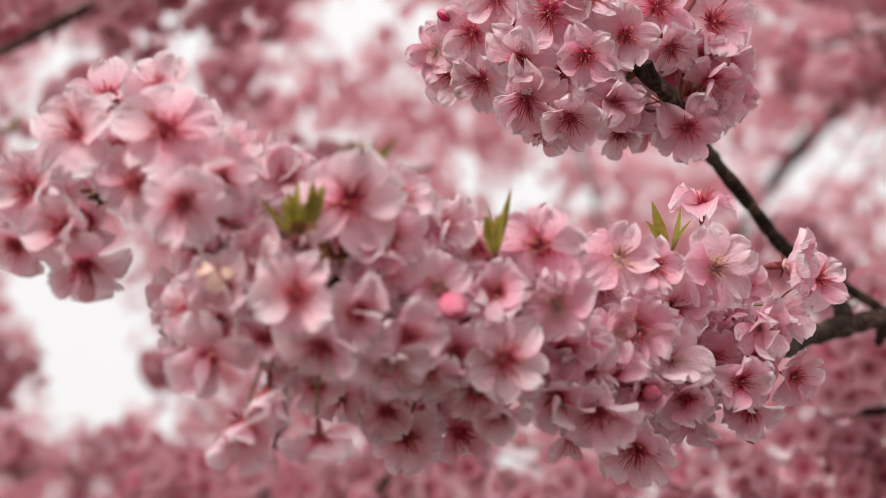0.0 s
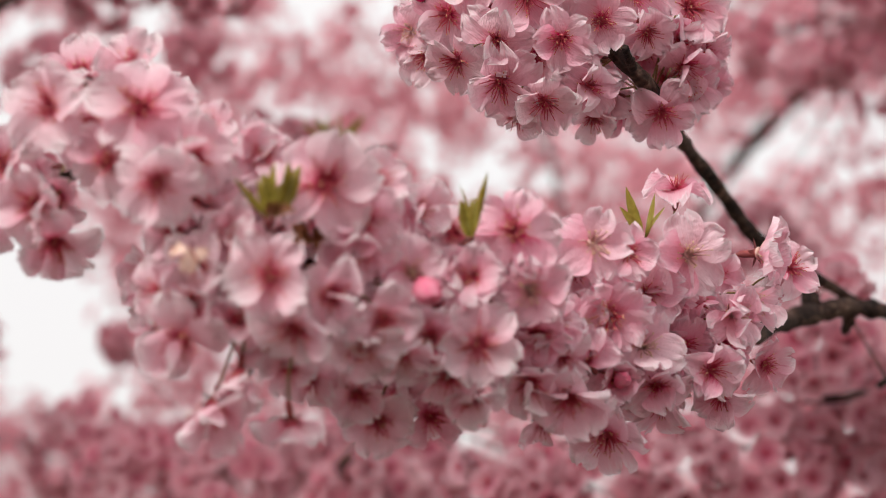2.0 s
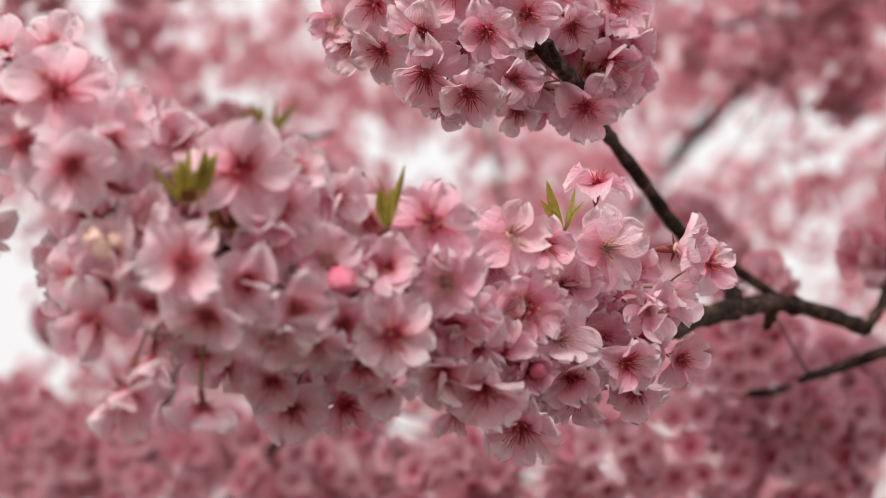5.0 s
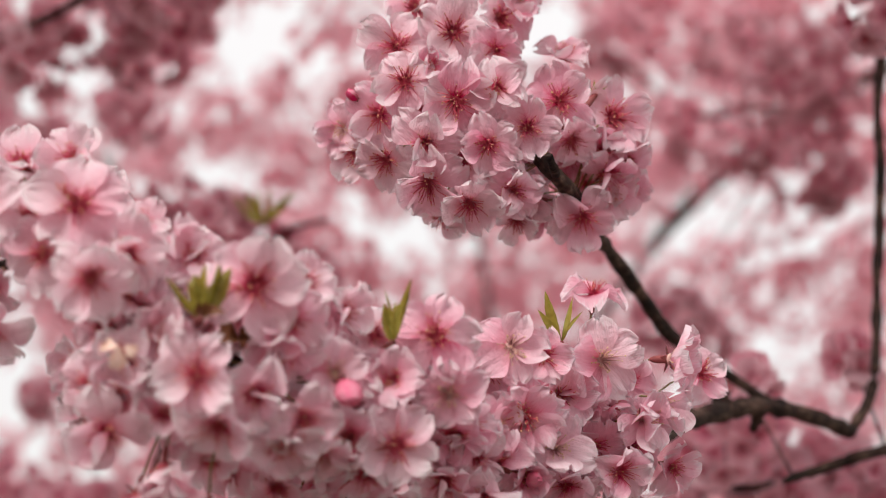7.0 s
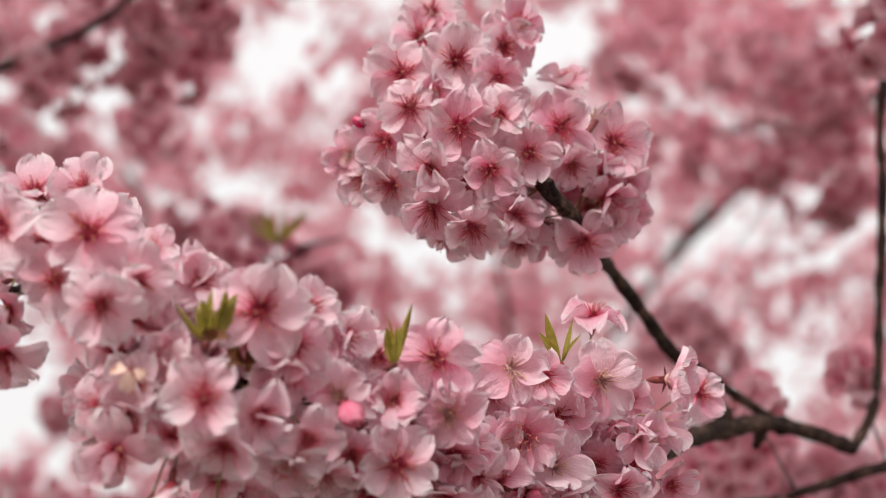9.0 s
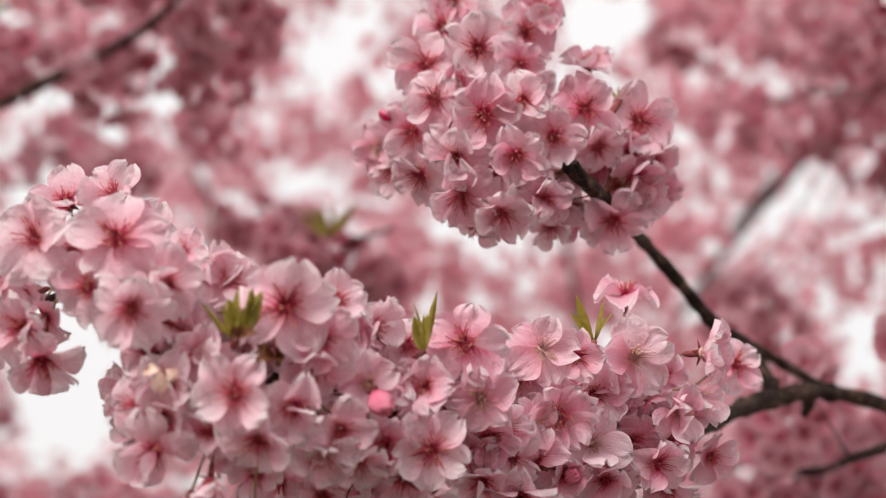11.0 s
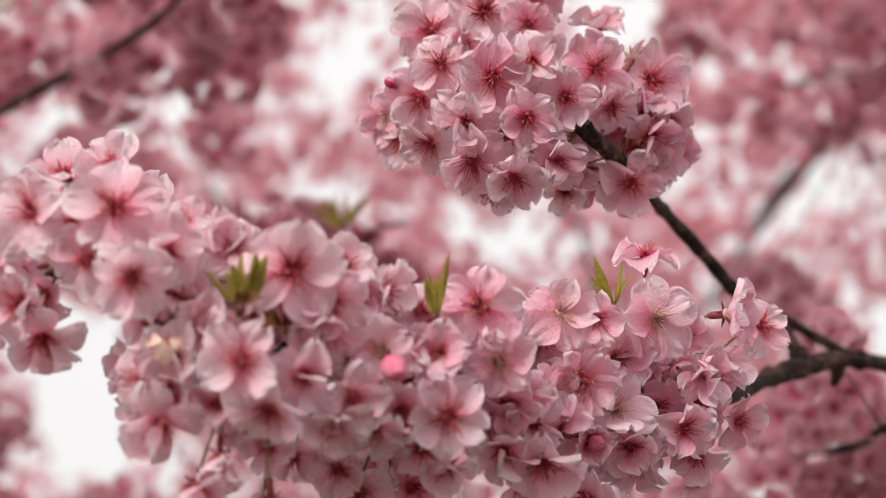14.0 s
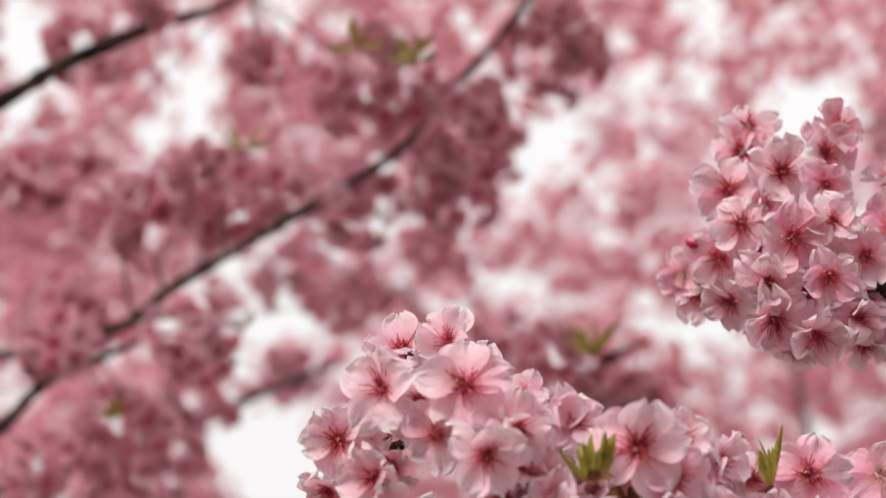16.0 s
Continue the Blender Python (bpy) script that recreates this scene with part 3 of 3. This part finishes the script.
blossom(upper, 0.085, 1.037, 1.912, 0.53, -0.74, -0.40, 0.0284, 0.30)
blossom(upper, -0.039, 0.998, 1.916, -0.25, -0.89, -0.39, 0.0366, 0.30)
blossom(upper, -0.062, 1.017, 1.913, -0.57, -0.78, -0.25, 0.0312, 0.40, True)
blossom(upper, -0.010, 0.985, 1.897, 0.13, -0.79, -0.59, 0.0379, 0.25)
blossom(upper, 0.025, 0.984, 1.897, 0.15, -0.85, -0.51, 0.0344, 0.30)
blossom(upper, -0.034, 1.005, 1.892, -0.18, -0.76, -0.62, 0.0367, 0.30)
blossom(upper, -0.008, 0.992, 1.876, 0.12, -0.72, -0.68, 0.0392, 0.30)
blossom(upper, 0.015, 0.999, 1.867, 0.11, -0.64, -0.76, 0.0360, 0.35)
blossom(upper, 0.038, 1.003, 1.876, 0.14, -0.82, -0.55, 0.0347, 0.25)
blossom(upper, 0.088, 1.038, 1.897, 0.51, -0.63, -0.58, 0.0370, 0.30)
blossom(upper, 0.076, 1.035, 1.870, 0.22, -0.70, -0.68, 0.0368, 0.30)
blossom(upper, 0.093, 1.049, 1.890, 0.60, -0.56, -0.57, 0.0312, 0.30)
blossom(upper, 0.054, 1.052, 1.878, 0.11, -0.64, -0.76, 0.0314, 0.30)
blossom(upper, -0.001, 1.011, 1.863, 0.06, -0.40, -0.91, 0.0305, 0.30)
blossom(upper, 0.060, 1.051, 1.971, 0.14, -0.75, 0.65, 0.0319, 0.40)
blossom(upper, -0.054, 1.018, 1.900, -0.38, -0.77, -0.51, 0.0338, 0.30)
blossom(upper, 0.009, 0.999, 1.892, 0.15, -0.85, -0.51, 0.0303, 0.30)
blossom(upper, -0.021, 1.023, 2.005, 0.07, -0.98, 0.19, 0.0345, 0.20)
blossom(upper, 0.032, 1.026, 1.999, 0.36, -0.88, 0.30, 0.0343, 0.20)
blossom(upper, 0.039, 1.032, 1.867, 0.09, -0.53, -0.84, 0.0282, 0.30)
blossom(upper, 0.099, 1.050, 1.911, 0.72, -0.64, -0.28, 0.0314, 0.30)
blossom(upper, -0.018, 1.001, 1.920, 0.16, -0.90, -0.41, 0.0300, 0.30)
blossom(upper, 0.033, 1.013, 1.898, 0.15, -0.85, -0.51, 0.0299, 0.30)

bud(front, -0.013, 0.800, 1.728, 0.45, -0.76, -0.47, 0.0225)
bud(front, 0.062, 0.940, 1.708, 0.44, -0.90, 0.03, 0.0152)
bud(front, -0.015, 0.831, 1.705, 0.19, -0.39, -0.90, 0.0112)
bud(upper, -0.054, 0.990, 1.924, -0.54, -0.78, 0.31, 0.0108)

# blossoms deeper inside the two bunches, seen in the gaps
deep = random.Random(21)
for thing, layers in ((front, ((0.026, 0.008), (0.042, 0.016), (0.022, 0.020), (0.034, 0.022))), (upper, ((0.030, 0.008), (0.046, 0.012)))):
    seen = [(c.matrix_basis.translation.copy(), (c.matrix_basis.to_3x3() @ Vector((0, 0, 1))).normalized()) for c in thing.children if c.name.startswith("blossom")]
    for back, loose in layers:
        for p, look_way in seen:
            if look_way.z < -0.62 or look_way.z > 0.5:
                continue
            n = Vector((deep.uniform(-0.8, 0.8), -0.6, deep.uniform(-1.0, 0.3))).normalized()
            if thing is front and (p.x > 0.125 or (p.x < -0.125 and loose > 0.012)):
                continue
            inward = (nearest(thing, p) - p) * 0.25
            q = p + Vector((inward.x, 0, inward.z)) + Vector((deep.uniform(-loose, loose), back + deep.uniform(-0.006, 0.010), deep.uniform(-0.6, 0.5) * loose))
            blossom(thing, *q, *n, deep.uniform(0.028, 0.034))

leaf_tuft(front, (-0.073, 0.766, 1.751), 10, 0.025, 0.50, 3)
leaf_tuft(front, (0.000, 0.837, 1.757), 2, 0.034, 0.18, 0)
leaf_tuft(front, (-0.000, 0.837, 1.757), 5, 0.018, 0.20, 3)
leaf_tuft(front, (0.071, 0.972, 1.785), 5, 0.026, 0.6, 2)
leaf_tuft(upper, (0.081, 1.025, 1.940), 3, 0.012, 0.7, 2)
leaf_tuft(upper, (-0.023, 1.015, 1.971), 2, 0.012, 0.7, 2)


def bud_scales(thing, place, count, size):
    """Papery brown scales and bracts left at the foot of a flower bunch."""
    for k in range(count):
        d = Vector((grow.uniform(-1, 1), -0.5, grow.uniform(-0.4, 1))).normalized()
        q = d.to_track_quat("Y", "Z").to_matrix().to_4x4()
        part("bud_scale", SCALE, thing, Matrix.Translation(place) @ q @ Matrix.Rotation(grow.uniform(0, 6.28), 4, "Y") @ Matrix.Scale(size * grow.uniform(0.7, 1.2), 4), "reddish brown bud scale")


SCALE = leaf_mesh(shape, 0.26).copy()
SCALE.materials[0] = SCALE_MAT
bud_scales(front, (-0.062, 0.796, 1.748), 7, 0.013)
bud_scales(front, (-0.071, 0.763, 1.752), 4, 0.010)
bud_scales(front, (-0.185, 0.802, 1.793), 4, 0.010)
# a withered blossom that hangs among the fresh ones
for kind, place, way, size, spin in ((0, (-0.104, 0.752, 1.735), (-0.3, -0.7, 0.6), 0.009, 1.6), (3, (-0.103, 0.751, 1.735), (0.7, -0.6, 0.1), 0.0095, 3.2), (7, (-0.101, 0.753, 1.736), (0.3, -0.9, 0.3), 0.006, 4.0)):
    old = part("withered_petal", PETALS[kind].copy(), front, aim(place, way, size, spin), "curled yellowish withered petal")
    old.data.materials[0] = WILT

# ---- branches behind, out to the sides ----
long_b = branch([[(-1.323, 2.200, 2.177, 0.006), (-1.002, 1.950, 2.121, 0.006), (-0.774, 1.720, 2.086, 0.0062), (-0.719, 1.720, 2.122, 0.006), (-0.627, 1.730, 2.175, 0.0055), (-0.490, 1.760, 2.260, 0.005), (-0.439, 1.780, 2.324, 0.0045), (-0.392, 1.800, 2.384, 0.004), (-0.344, 1.820, 2.452, 0.0036), (-0.296, 1.840, 2.502, 0.003)], [(-0.726, 1.720, 2.121, 0.0028), (-0.741, 1.720, 2.163, 0.0018)], [(-0.761, 1.720, 2.095, 0.003), (-0.772, 1.720, 2.134, 0.0022), (-0.778, 1.720, 2.166, 0.0015)], [(-0.663, 1.730, 2.160, 0.0022), (-0.662, 1.730, 2.189, 0.0014)], [(-0.745, 1.720, 2.100, 0.0024), (-0.663, 1.700, 2.081, 0.0016)]],
                "long slanting dark cherry branch with round pink bunches", group="branches behind")
clusters(long_b, [(-0.501, 1.760, 2.340, 0.070), (-0.400, 1.780, 2.291, 0.055), (-0.836, 1.720, 2.062, 0.042), (-0.684, 1.720, 2.059, 0.050)], 1.0, -0.3)
clusters(long_b, [(-0.534, 1.740, 2.210, 0.043), (-0.431, 1.800, 2.239, 0.044), (-0.325, 1.820, 2.414, 0.061), (-0.722, 1.760, 2.258, 0.075), (-0.815, 1.740, 2.227, 0.059), (-0.621, 1.760, 2.243, 0.038), (-0.592, 2.029, 2.354, 0.055)], 1.0, 1.0)
leaf_tuft(long_b, (-0.439, 1.515, 2.292), 5, 0.035, 1.2, 4)
leaf_tuft(long_b, (-0.382, 1.515, 2.274), 5, 0.035, 1.2, 4)
leaf_tuft(long_b, (-0.590, 1.600, 2.230), 4, 0.035, 1.1, 3)
leaf_tuft(long_b, (-0.633, 1.720, 2.074), 4, 0.025, 1.1, 3)
top_b = branch([[(-1.004, 1.600, 2.271, 0.009), (-0.871, 1.600, 2.311, 0.009), (-0.817, 1.620, 2.351, 0.0085), (-0.763, 1.650, 2.388, 0.008), (-0.731, 1.700, 2.425, 0.006), (-0.698, 1.750, 2.457, 0.005), (-0.671, 1.800, 2.498, 0.004)]], "thick dark cherry branch with sparse pink bunches", group="branches behind")
clusters(top_b, [(-0.742, 1.700, 2.440, 0.031)], 1.0, -0.5)
clusters(top_b, [(-0.533, 2.300, 2.452, 0.042), (-0.718, 2.700, 2.440, 0.058), (-0.891, 2.500, 2.363, 0.061), (-0.868, 2.700, 2.365, 0.050), (-0.875, 1.750, 2.447, 0.048), (-0.771, 2.050, 2.538, 0.041), (-1.006, 2.000, 2.395, 0.043), (-1.014, 1.900, 2.341, 0.047), (-0.443, 1.850, 2.318, 0.062)], 1.0, 1.0)
low_b = branch([[(-1.018, 1.700, 1.906, 0.008), (-0.901, 1.700, 1.978, 0.0075), (-0.867, 1.700, 2.010, 0.006), (-0.842, 1.720, 2.037, 0.005), (-0.757, 1.750, 2.076, 0.003)], [(-0.857, 1.700, 2.015, 0.0028), (-0.884, 1.700, 2.061, 0.002)]], "low dark forked cherry branch in pink bloom", group="branches behind")
clusters(low_b, [(-0.924, 1.800, 2.137, 0.061), (-0.885, 1.750, 1.939, 0.064), (-0.843, 1.900, 1.979, 0.070), (-0.839, 1.800, 2.008, 0.044), (-0.862, 2.100, 2.092, 0.051), (-0.770, 2.400, 2.299, 0.062), (-0.846, 2.400, 2.182, 0.044), (-0.822, 2.144, 1.902, 0.050)], 1.0, 1.0)
leaf_tuft(low_b, (-0.818, 1.800, 2.000), 4, 0.03, 1.1, 3)
mid_b = branch([[(-1.321, 2.300, 1.982, 0.008), (-1.007, 2.300, 2.058, 0.0075), (-0.940, 2.300, 2.087, 0.007), (-0.865, 2.300, 2.115, 0.006), (-0.759, 2.400, 2.186, 0.004)]], "straight grey-brown cherry branch far behind", group="branches behind")
right_b = branch([[(0.390, 1.850, 1.856, 0.006), (0.320, 1.800, 1.835, 0.006), (0.273, 1.750, 1.813, 0.0055), (0.234, 1.700, 1.794, 0.005), (0.173, 1.700, 1.787, 0.003)], [(0.22, 1.404, 1.765, 0.0026), (0.23, 1.405, 1.77, 0.0034), (0.247, 1.407, 1.776, 0.004), (0.277, 1.409, 1.788, 0.0042), (0.32, 1.414, 1.8, 0.0046), (0.384, 1.422, 1.811, 0.006)], [(0.171, 1.700, 1.738, 0.0018), (0.136, 1.700, 1.745, 0.0018), (0.075, 1.700, 1.748, 0.0017), (0.019, 1.700, 1.744, 0.0016), (-0.032, 1.700, 1.750, 0.001)]], "dark cherry branch under heavy deep pink bloom", group="branches behind")
clusters(right_b, [(0.275, 1.443, 1.865, 0.020), (0.272, 1.800, 1.818, 0.050), (0.195, 1.750, 1.829, 0.054), (0.309, 1.800, 1.803, 0.061), (0.196, 1.720, 1.791, 0.058), (0.259, 1.750, 1.766, 0.059), (0.146, 1.700, 1.722, 0.062), (0.304, 1.800, 1.804, 0.050), (0.240, 1.760, 1.714, 0.065), (0.290, 1.374, 2.130, 0.030), (0.191, 1.435, 1.842, 0.018), (0.185, 1.600, 1.816, 0.039)])
bot_b = branch([[(-0.355, 2.000, 1.657, 0.008), (-0.322, 1.950, 1.700, 0.0075), (-0.272, 1.900, 1.745, 0.006), (-0.222, 1.900, 1.797, 0.004)]], "rising dark cherry branch in pink bloom", group="branches behind")
clusters(bot_b, [(-0.693, 2.300, 1.776, 0.077), (-0.565, 2.300, 1.762, 0.063), (-0.473, 2.400, 1.786, 0.059), (-0.312, 2.100, 1.768, 0.051), (-0.857, 2.300, 1.812, 0.042), (-0.724, 2.500, 1.947, 0.031), (-0.070, 1.650, 1.694, 0.056), (-0.203, 1.950, 1.726, 0.066), (-0.263, 1.900, 1.703, 0.047), (-0.428, 2.000, 1.708, 0.073), (-0.531, 2.000, 1.723, 0.067), (0.015, 1.650, 1.698, 0.051), (0.075, 1.600, 1.716, 0.044)])
leaf_b = branch([[(-0.52, 2.3, 1.75, 0.006), (-0.36, 1.95, 1.98, 0.004), (-0.27, 1.84, 2.04, 0.003), (-0.22, 1.84, 2.06, 0.002)]],
                "thin cherry twig with pink bunches and green leaves", group="branches behind")
clusters(leaf_b, [(-0.321, 1.820, 2.034, 0.045), (-0.271, 1.840, 2.017, 0.039), (-0.403, 1.950, 2.093, 0.036), (-0.254, 1.900, 1.998, 0.041)])
back_b = branch([[(1.35, 2.9, 2.75, 0.02), (0.85, 2.75, 2.68, 0.012), *[(0.446, 2.600, 2.502, 0.009), (0.343, 2.550, 2.424, 0.007), (0.259, 2.650, 2.453, 0.005), (0.167, 2.750, 2.473, 0.003), (0.061, 2.850, 2.588, 0.002)]]], "dark cherry branch with heavy bunches high behind", group="branches behind")
clusters(back_b, [(0.310, 2.500, 2.435, 0.092), (0.334, 2.450, 2.288, 0.060), (0.232, 2.700, 2.570, 0.066), (0.147, 2.800, 2.452, 0.069), (0.042, 2.900, 2.636, 0.062), (0.248, 2.700, 2.398, 0.050), (0.135, 2.260, 2.053, 0.050), (0.187, 2.475, 2.061, 0.045)])
leaf_tuft(leaf_b, (-0.243, 1.642, 2.006), 6, 0.050, 0.9, 2)

# ---- cherry trees that close the view, with their crowns of bunches ----
crown_rnd = random.Random(33)


def rough_blossom(rnd, nu, nv):
    """Five cupped petals of a few faces each, for the crowns far behind."""
    verts, faces = [], []
    for k in range(5):
        v, f = petal_sheet(rnd, nu, nv, rnd.uniform(-0.2, 0.3), rnd.uniform(0.2, 0.8), 0.05)
        m = Matrix.Rotation(2 * math.pi * k / 5, 4, "Z") @ Matrix.Rotation(rnd.uniform(0.1, 0.7), 4, "X")
        faces += [tuple(len(verts) + c for c in q) for q in f]
        verts += [tuple(m @ Vector(q)) for q in v]
    return np.array(verts), np.array(faces)


def bunch(rnd, nu, nv, count):
    """A loose round bunch of rough blossoms, as vertices and faces."""
    vs, fs, at = [], [], 0
    for j in range(count):
        d = Vector((rnd.gauss(0, 1), rnd.gauss(0, 1), rnd.gauss(0, 1))).normalized()
        v, f = rough_blossom(rnd, nu, nv)
        m = np.array(aim(d * rnd.uniform(0.045, 0.085), d + Vector((0, -0.2, -0.4)), 0.0195, rnd.uniform(0, 6.28)))
        vs.append(v @ m[:3, :3].T + m[:3, 3])
        fs.append(f + at)
        at += len(v)
    return np.concatenate(vs), np.concatenate(fs)


BUNCHES = [bunch(crown_rnd, 2, 2, 25) for k in range(8)]
COARSE = [bunch(crown_rnd, 1, 2, 24) for k in range(5)]
FAR, fn, fl_, fb = material("far_blossom_pink", 0.6)
geo = fn.new("ShaderNodeNewGeometry")
ftint = ramp(fn, fl_, geo.outputs["Random Per Island"], [(0.0, (0.80, 0.38, 0.46)), (0.5, (0.84, 0.45, 0.52)), (1.0, (0.88, 0.53, 0.59))])
fl_.new(ftint, fb.inputs["Base Color"])
ftr = fn.new("ShaderNodeBsdfTranslucent")
fl_.new(ftint, ftr.inputs[0])
fmix = fn.new("ShaderNodeMixShader")
fmix.inputs[0].default_value = 0.5
fl_.new(fb.outputs[0], fmix.inputs[1])
fl_.new(ftr.outputs[0], fmix.inputs[2])
fl_.new(fmix.outputs[0], fn["Material Output"].inputs["Surface"])

# openings in the crowns where the sky shows: bearing, height angle, half width, in degrees
GAPS = [(-21.3, 8.2, 1.4), (-22.2, 6.8, 1.2), (-18.0, 13.5, 1.1), (-19.2, 16.6, 0.7), (-15.5, 17.6, 0.8), (-12.6, 19.2, 1.4), (-4.3, 19.9, 1.2), (-9.6, 13.6, 1.1), (-6.9, 12.8, 1.0), (1.2, 14.4, 1.0), (0.3, 13.3, 0.7), (3.0, 14.1, 1.2), (5.0, 16.0, 0.9), (5.3, 14.5, 1.0), (3.2, 12.4, 0.7), (1.7, 12.2, 0.5), (3.3, 9.6, 1.35), (4.4, 10.0, 1.0), (-0.2, 18.1, 0.9), (-2.0, 15.9, 0.5), (-5.2, 19.7, 1.4), (-30.1, 21.4, 1.5), (-24.5, 21.0, 1.5), (-22.3, 13.9, 1.5), (-20.3, 12.9, 1.1), (-23.0, 9.9, 1.9), (-26.6, 12.5, 0.9), (-13.5, 19.8, 1.1), (-10.6, 21.2, 1.1), (-7.7, 23.2, 1.1), (-12.8, 14.2, 1.1), (-9.1, 13.1, 1.1), (-21.7, 7.3, 1.9), (-17.6, 16.9, 0.8), (-16.0, 16.6, 0.9), (-13.6, 18.1, 1.1), (-3.2, 4.4, 1.2), (-19.8, 7.3, 1.4), (-12.4, 5.1, 0.6)]
far_trees = [
    branch([[(-3.9, 5.5, -0.05, 0.15), (-3.9, 5.5, 1.2, 0.12), (-3.8, 5.4, 2.6, 0.09), (-3.5, 5.2, 3.9, 0.05), (-2.8, 5.0, 4.5, 0.03), (-2.0, 4.9, 4.7, 0.012)],
            [(-3.8, 5.4, 2.6, 0.06), (-4.4, 5.4, 3.5, 0.03), (-4.8, 5.5, 4.4, 0.012)]], "far cherry tree in full pink bloom", "tree", "cherry_tree", 0.06, 8, "far trees"),
    branch([[(-0.5, 4.0, -0.05, 0.13), (-0.5, 4.0, 0.7, 0.10), (-0.55, 3.9, 1.4, 0.07), (-0.9, 4.6, 2.1, 0.02), (-1.399, 5.100, 2.633, 0.014), (-1.493, 5.300, 2.959, 0.012), (-1.568, 5.300, 3.089, 0.01)],
            [(-0.5, 3.95, 1.2, 0.05), (-0.2, 3.9, 1.75, 0.016), (-0.25, 4.2, 2.4, 0.009), (-0.4, 4.4, 3.0, 0.005)]], "far cherry tree in full pink bloom", "tree", "cherry_tree", 0.06, 8, "far trees"),
    branch([[(1.9, 5.4, -0.05, 0.15), (1.9, 5.4, 1.0, 0.12), (1.85, 5.3, 2.2, 0.09), (1.5, 4.9, 3.3, 0.05), (1.0, 4.6, 3.5, 0.035), (0.597, 4.335, 3.179, 0.028), (0.382, 4.335, 2.936, 0.024), (0.228, 4.42, 2.798, 0.021), (0.126, 4.505, 2.697, 0.017), (0.036, 4.505, 2.557, 0.012), (-0.117, 4.59, 2.363, 0.006)]], "far cherry tree in full pink bloom", "tree", "cherry_tree", 0.06, 8, "far trees"),
]
eye0 = Vector((0.13, 0.0, 1.6))
crowns = [([], []) for _ in far_trees]


def crown_layer(step, near, far_end, chance, open_sky):
    """Bunches on a jittered lattice of bearings, thinned out where the sky shows through."""
    el, row = 0.5, 0
    while el < 31:
        az = -36 + (row % 2) * step / 2
        while az < 15:
            a, e = az + crown_rnd.uniform(-0.35, 0.35) * step, el + crown_rnd.uniform(-0.35, 0.35) * step
            dist, spin = crown_rnd.uniform(near, far_end), [crown_rnd.uniform(0, 360) for _ in range(3)]
            size, kind, luck = crown_rnd.uniform(0.8, 1.35) * (1 if near < 5 else 1.5), crown_rnd.choice(BUNCHES), crown_rnd.random()
            if luck < chance and all(math.hypot(a - g, e - h) > w * (open_sky if w < 1.25 else max(0.85, open_sky)) + 0.35 for g, h, w in GAPS):
                d = Vector((math.sin(radians(a)) * math.cos(radians(e)), math.cos(radians(a)) * math.cos(radians(e)), math.sin(radians(e))))
                m = np.array(pose(*(eye0 + d * dist), *spin) @ Matrix.Scale(size, 4))
                vs, fs = crowns[0 if a < -17 else 1 if a < -4 else 2]
                fs.append(kind[1] + sum(len(q) for q in vs))
                vs.append(kind[0] @ m[:3, :3].T + m[:3, 3])
            az += step
        el += step * 0.87
        row += 1


crown_layer(1.35, 3.4, 4.8, 0.60, 0.85)
crown_layer(1.15, 6.0, 9.5, 0.66, 0.35)


def mass(box, count, clear, size):
    """Bloom that fills a box of space; where clear is set it keeps above the view and shades what is under it."""
    vs, fs, at = [], [], 0
    while len(vs) < count:
        p = [crown_rnd.uniform(*side) for side in box]
        kind, spin = crown_rnd.choice(COARSE), [crown_rnd.uniform(0, 360) for _ in range(3)]
        if clear and p[2] < 1.95 + 0.50 * max(0, p[1]):
            continue
        m = np.array(pose(*p, *spin) @ Matrix.Scale(crown_rnd.uniform(0.8, 1.25) * size, 4))
        fs.append(kind[1] + at)
        vs.append(kind[0] @ m[:3, :3].T + m[:3, 3])
        at += len(kind[0])
    return vs, fs


side_crown = mass(((0.2, 2.4), (1.5, 3.6), (2.5, 4.0)), 270, True, 1.3)
low_bloom = mass(((-0.1, 0.6), (1.35, 1.9), (2.65, 3.1)), 110, True, 1.2)
shift_by = sum(len(q) for q in side_crown[0])
crowns.append((side_crown[0] + low_bloom[0], side_crown[1] + [q + shift_by for q in low_bloom[1]]))
side_crown = mass(((-2.7, -0.9), (1.2, 3.4), (2.7, 4.0)), 130, True, 1.3)
low_bloom = mass(((-0.9, 0.4), (0.48, 1.6), (2.75, 3.15)), 220, True, 1.2)
shift_by = sum(len(q) for q in side_crown[0])
crowns.append((side_crown[0] + low_bloom[0], side_crown[1] + [q + shift_by for q in low_bloom[1]]))
# the row of trees at the photographer's back
back_trees = []
for x, y in ((-2.6, -3.6), (0.4, -4.2), (3.2, -3.4)):
    back_trees.append(branch([
        [(x, y, -0.05, 0.15), (x + 0.05, y, 0.6, 0.12), (x - 0.05, y + 0.1, 1.3, 0.09), (x + 0.3, y + 0.2, 2.2, 0.05), (x + 0.5, y, 3.2, 0.015)],
        [(x - 0.05, y + 0.1, 1.3, 0.06), (x - 0.5, y, 2.1, 0.035), (x - 0.9, y - 0.1, 3.0, 0.012)],
    ], "cherry tree in bloom behind the viewpoint", "tree", "cherry_tree", 0.06, 8, "trees behind"))
    crowns.append(mass(((x - 1.5, x + 1.5), (y - 0.7, y + 0.7), (0.9, 4.2)), 300, False, 1.7))
for tree, (vs, fs) in zip(far_trees + [tree_r, tree_l] + back_trees, crowns):
    me = mesh_of("crown", np.concatenate(vs).tolist(), np.concatenate(fs).tolist(), [FAR])
    tagged(part("crown", me, tree, None, "dense pale pink blossom"), kind="stuff")
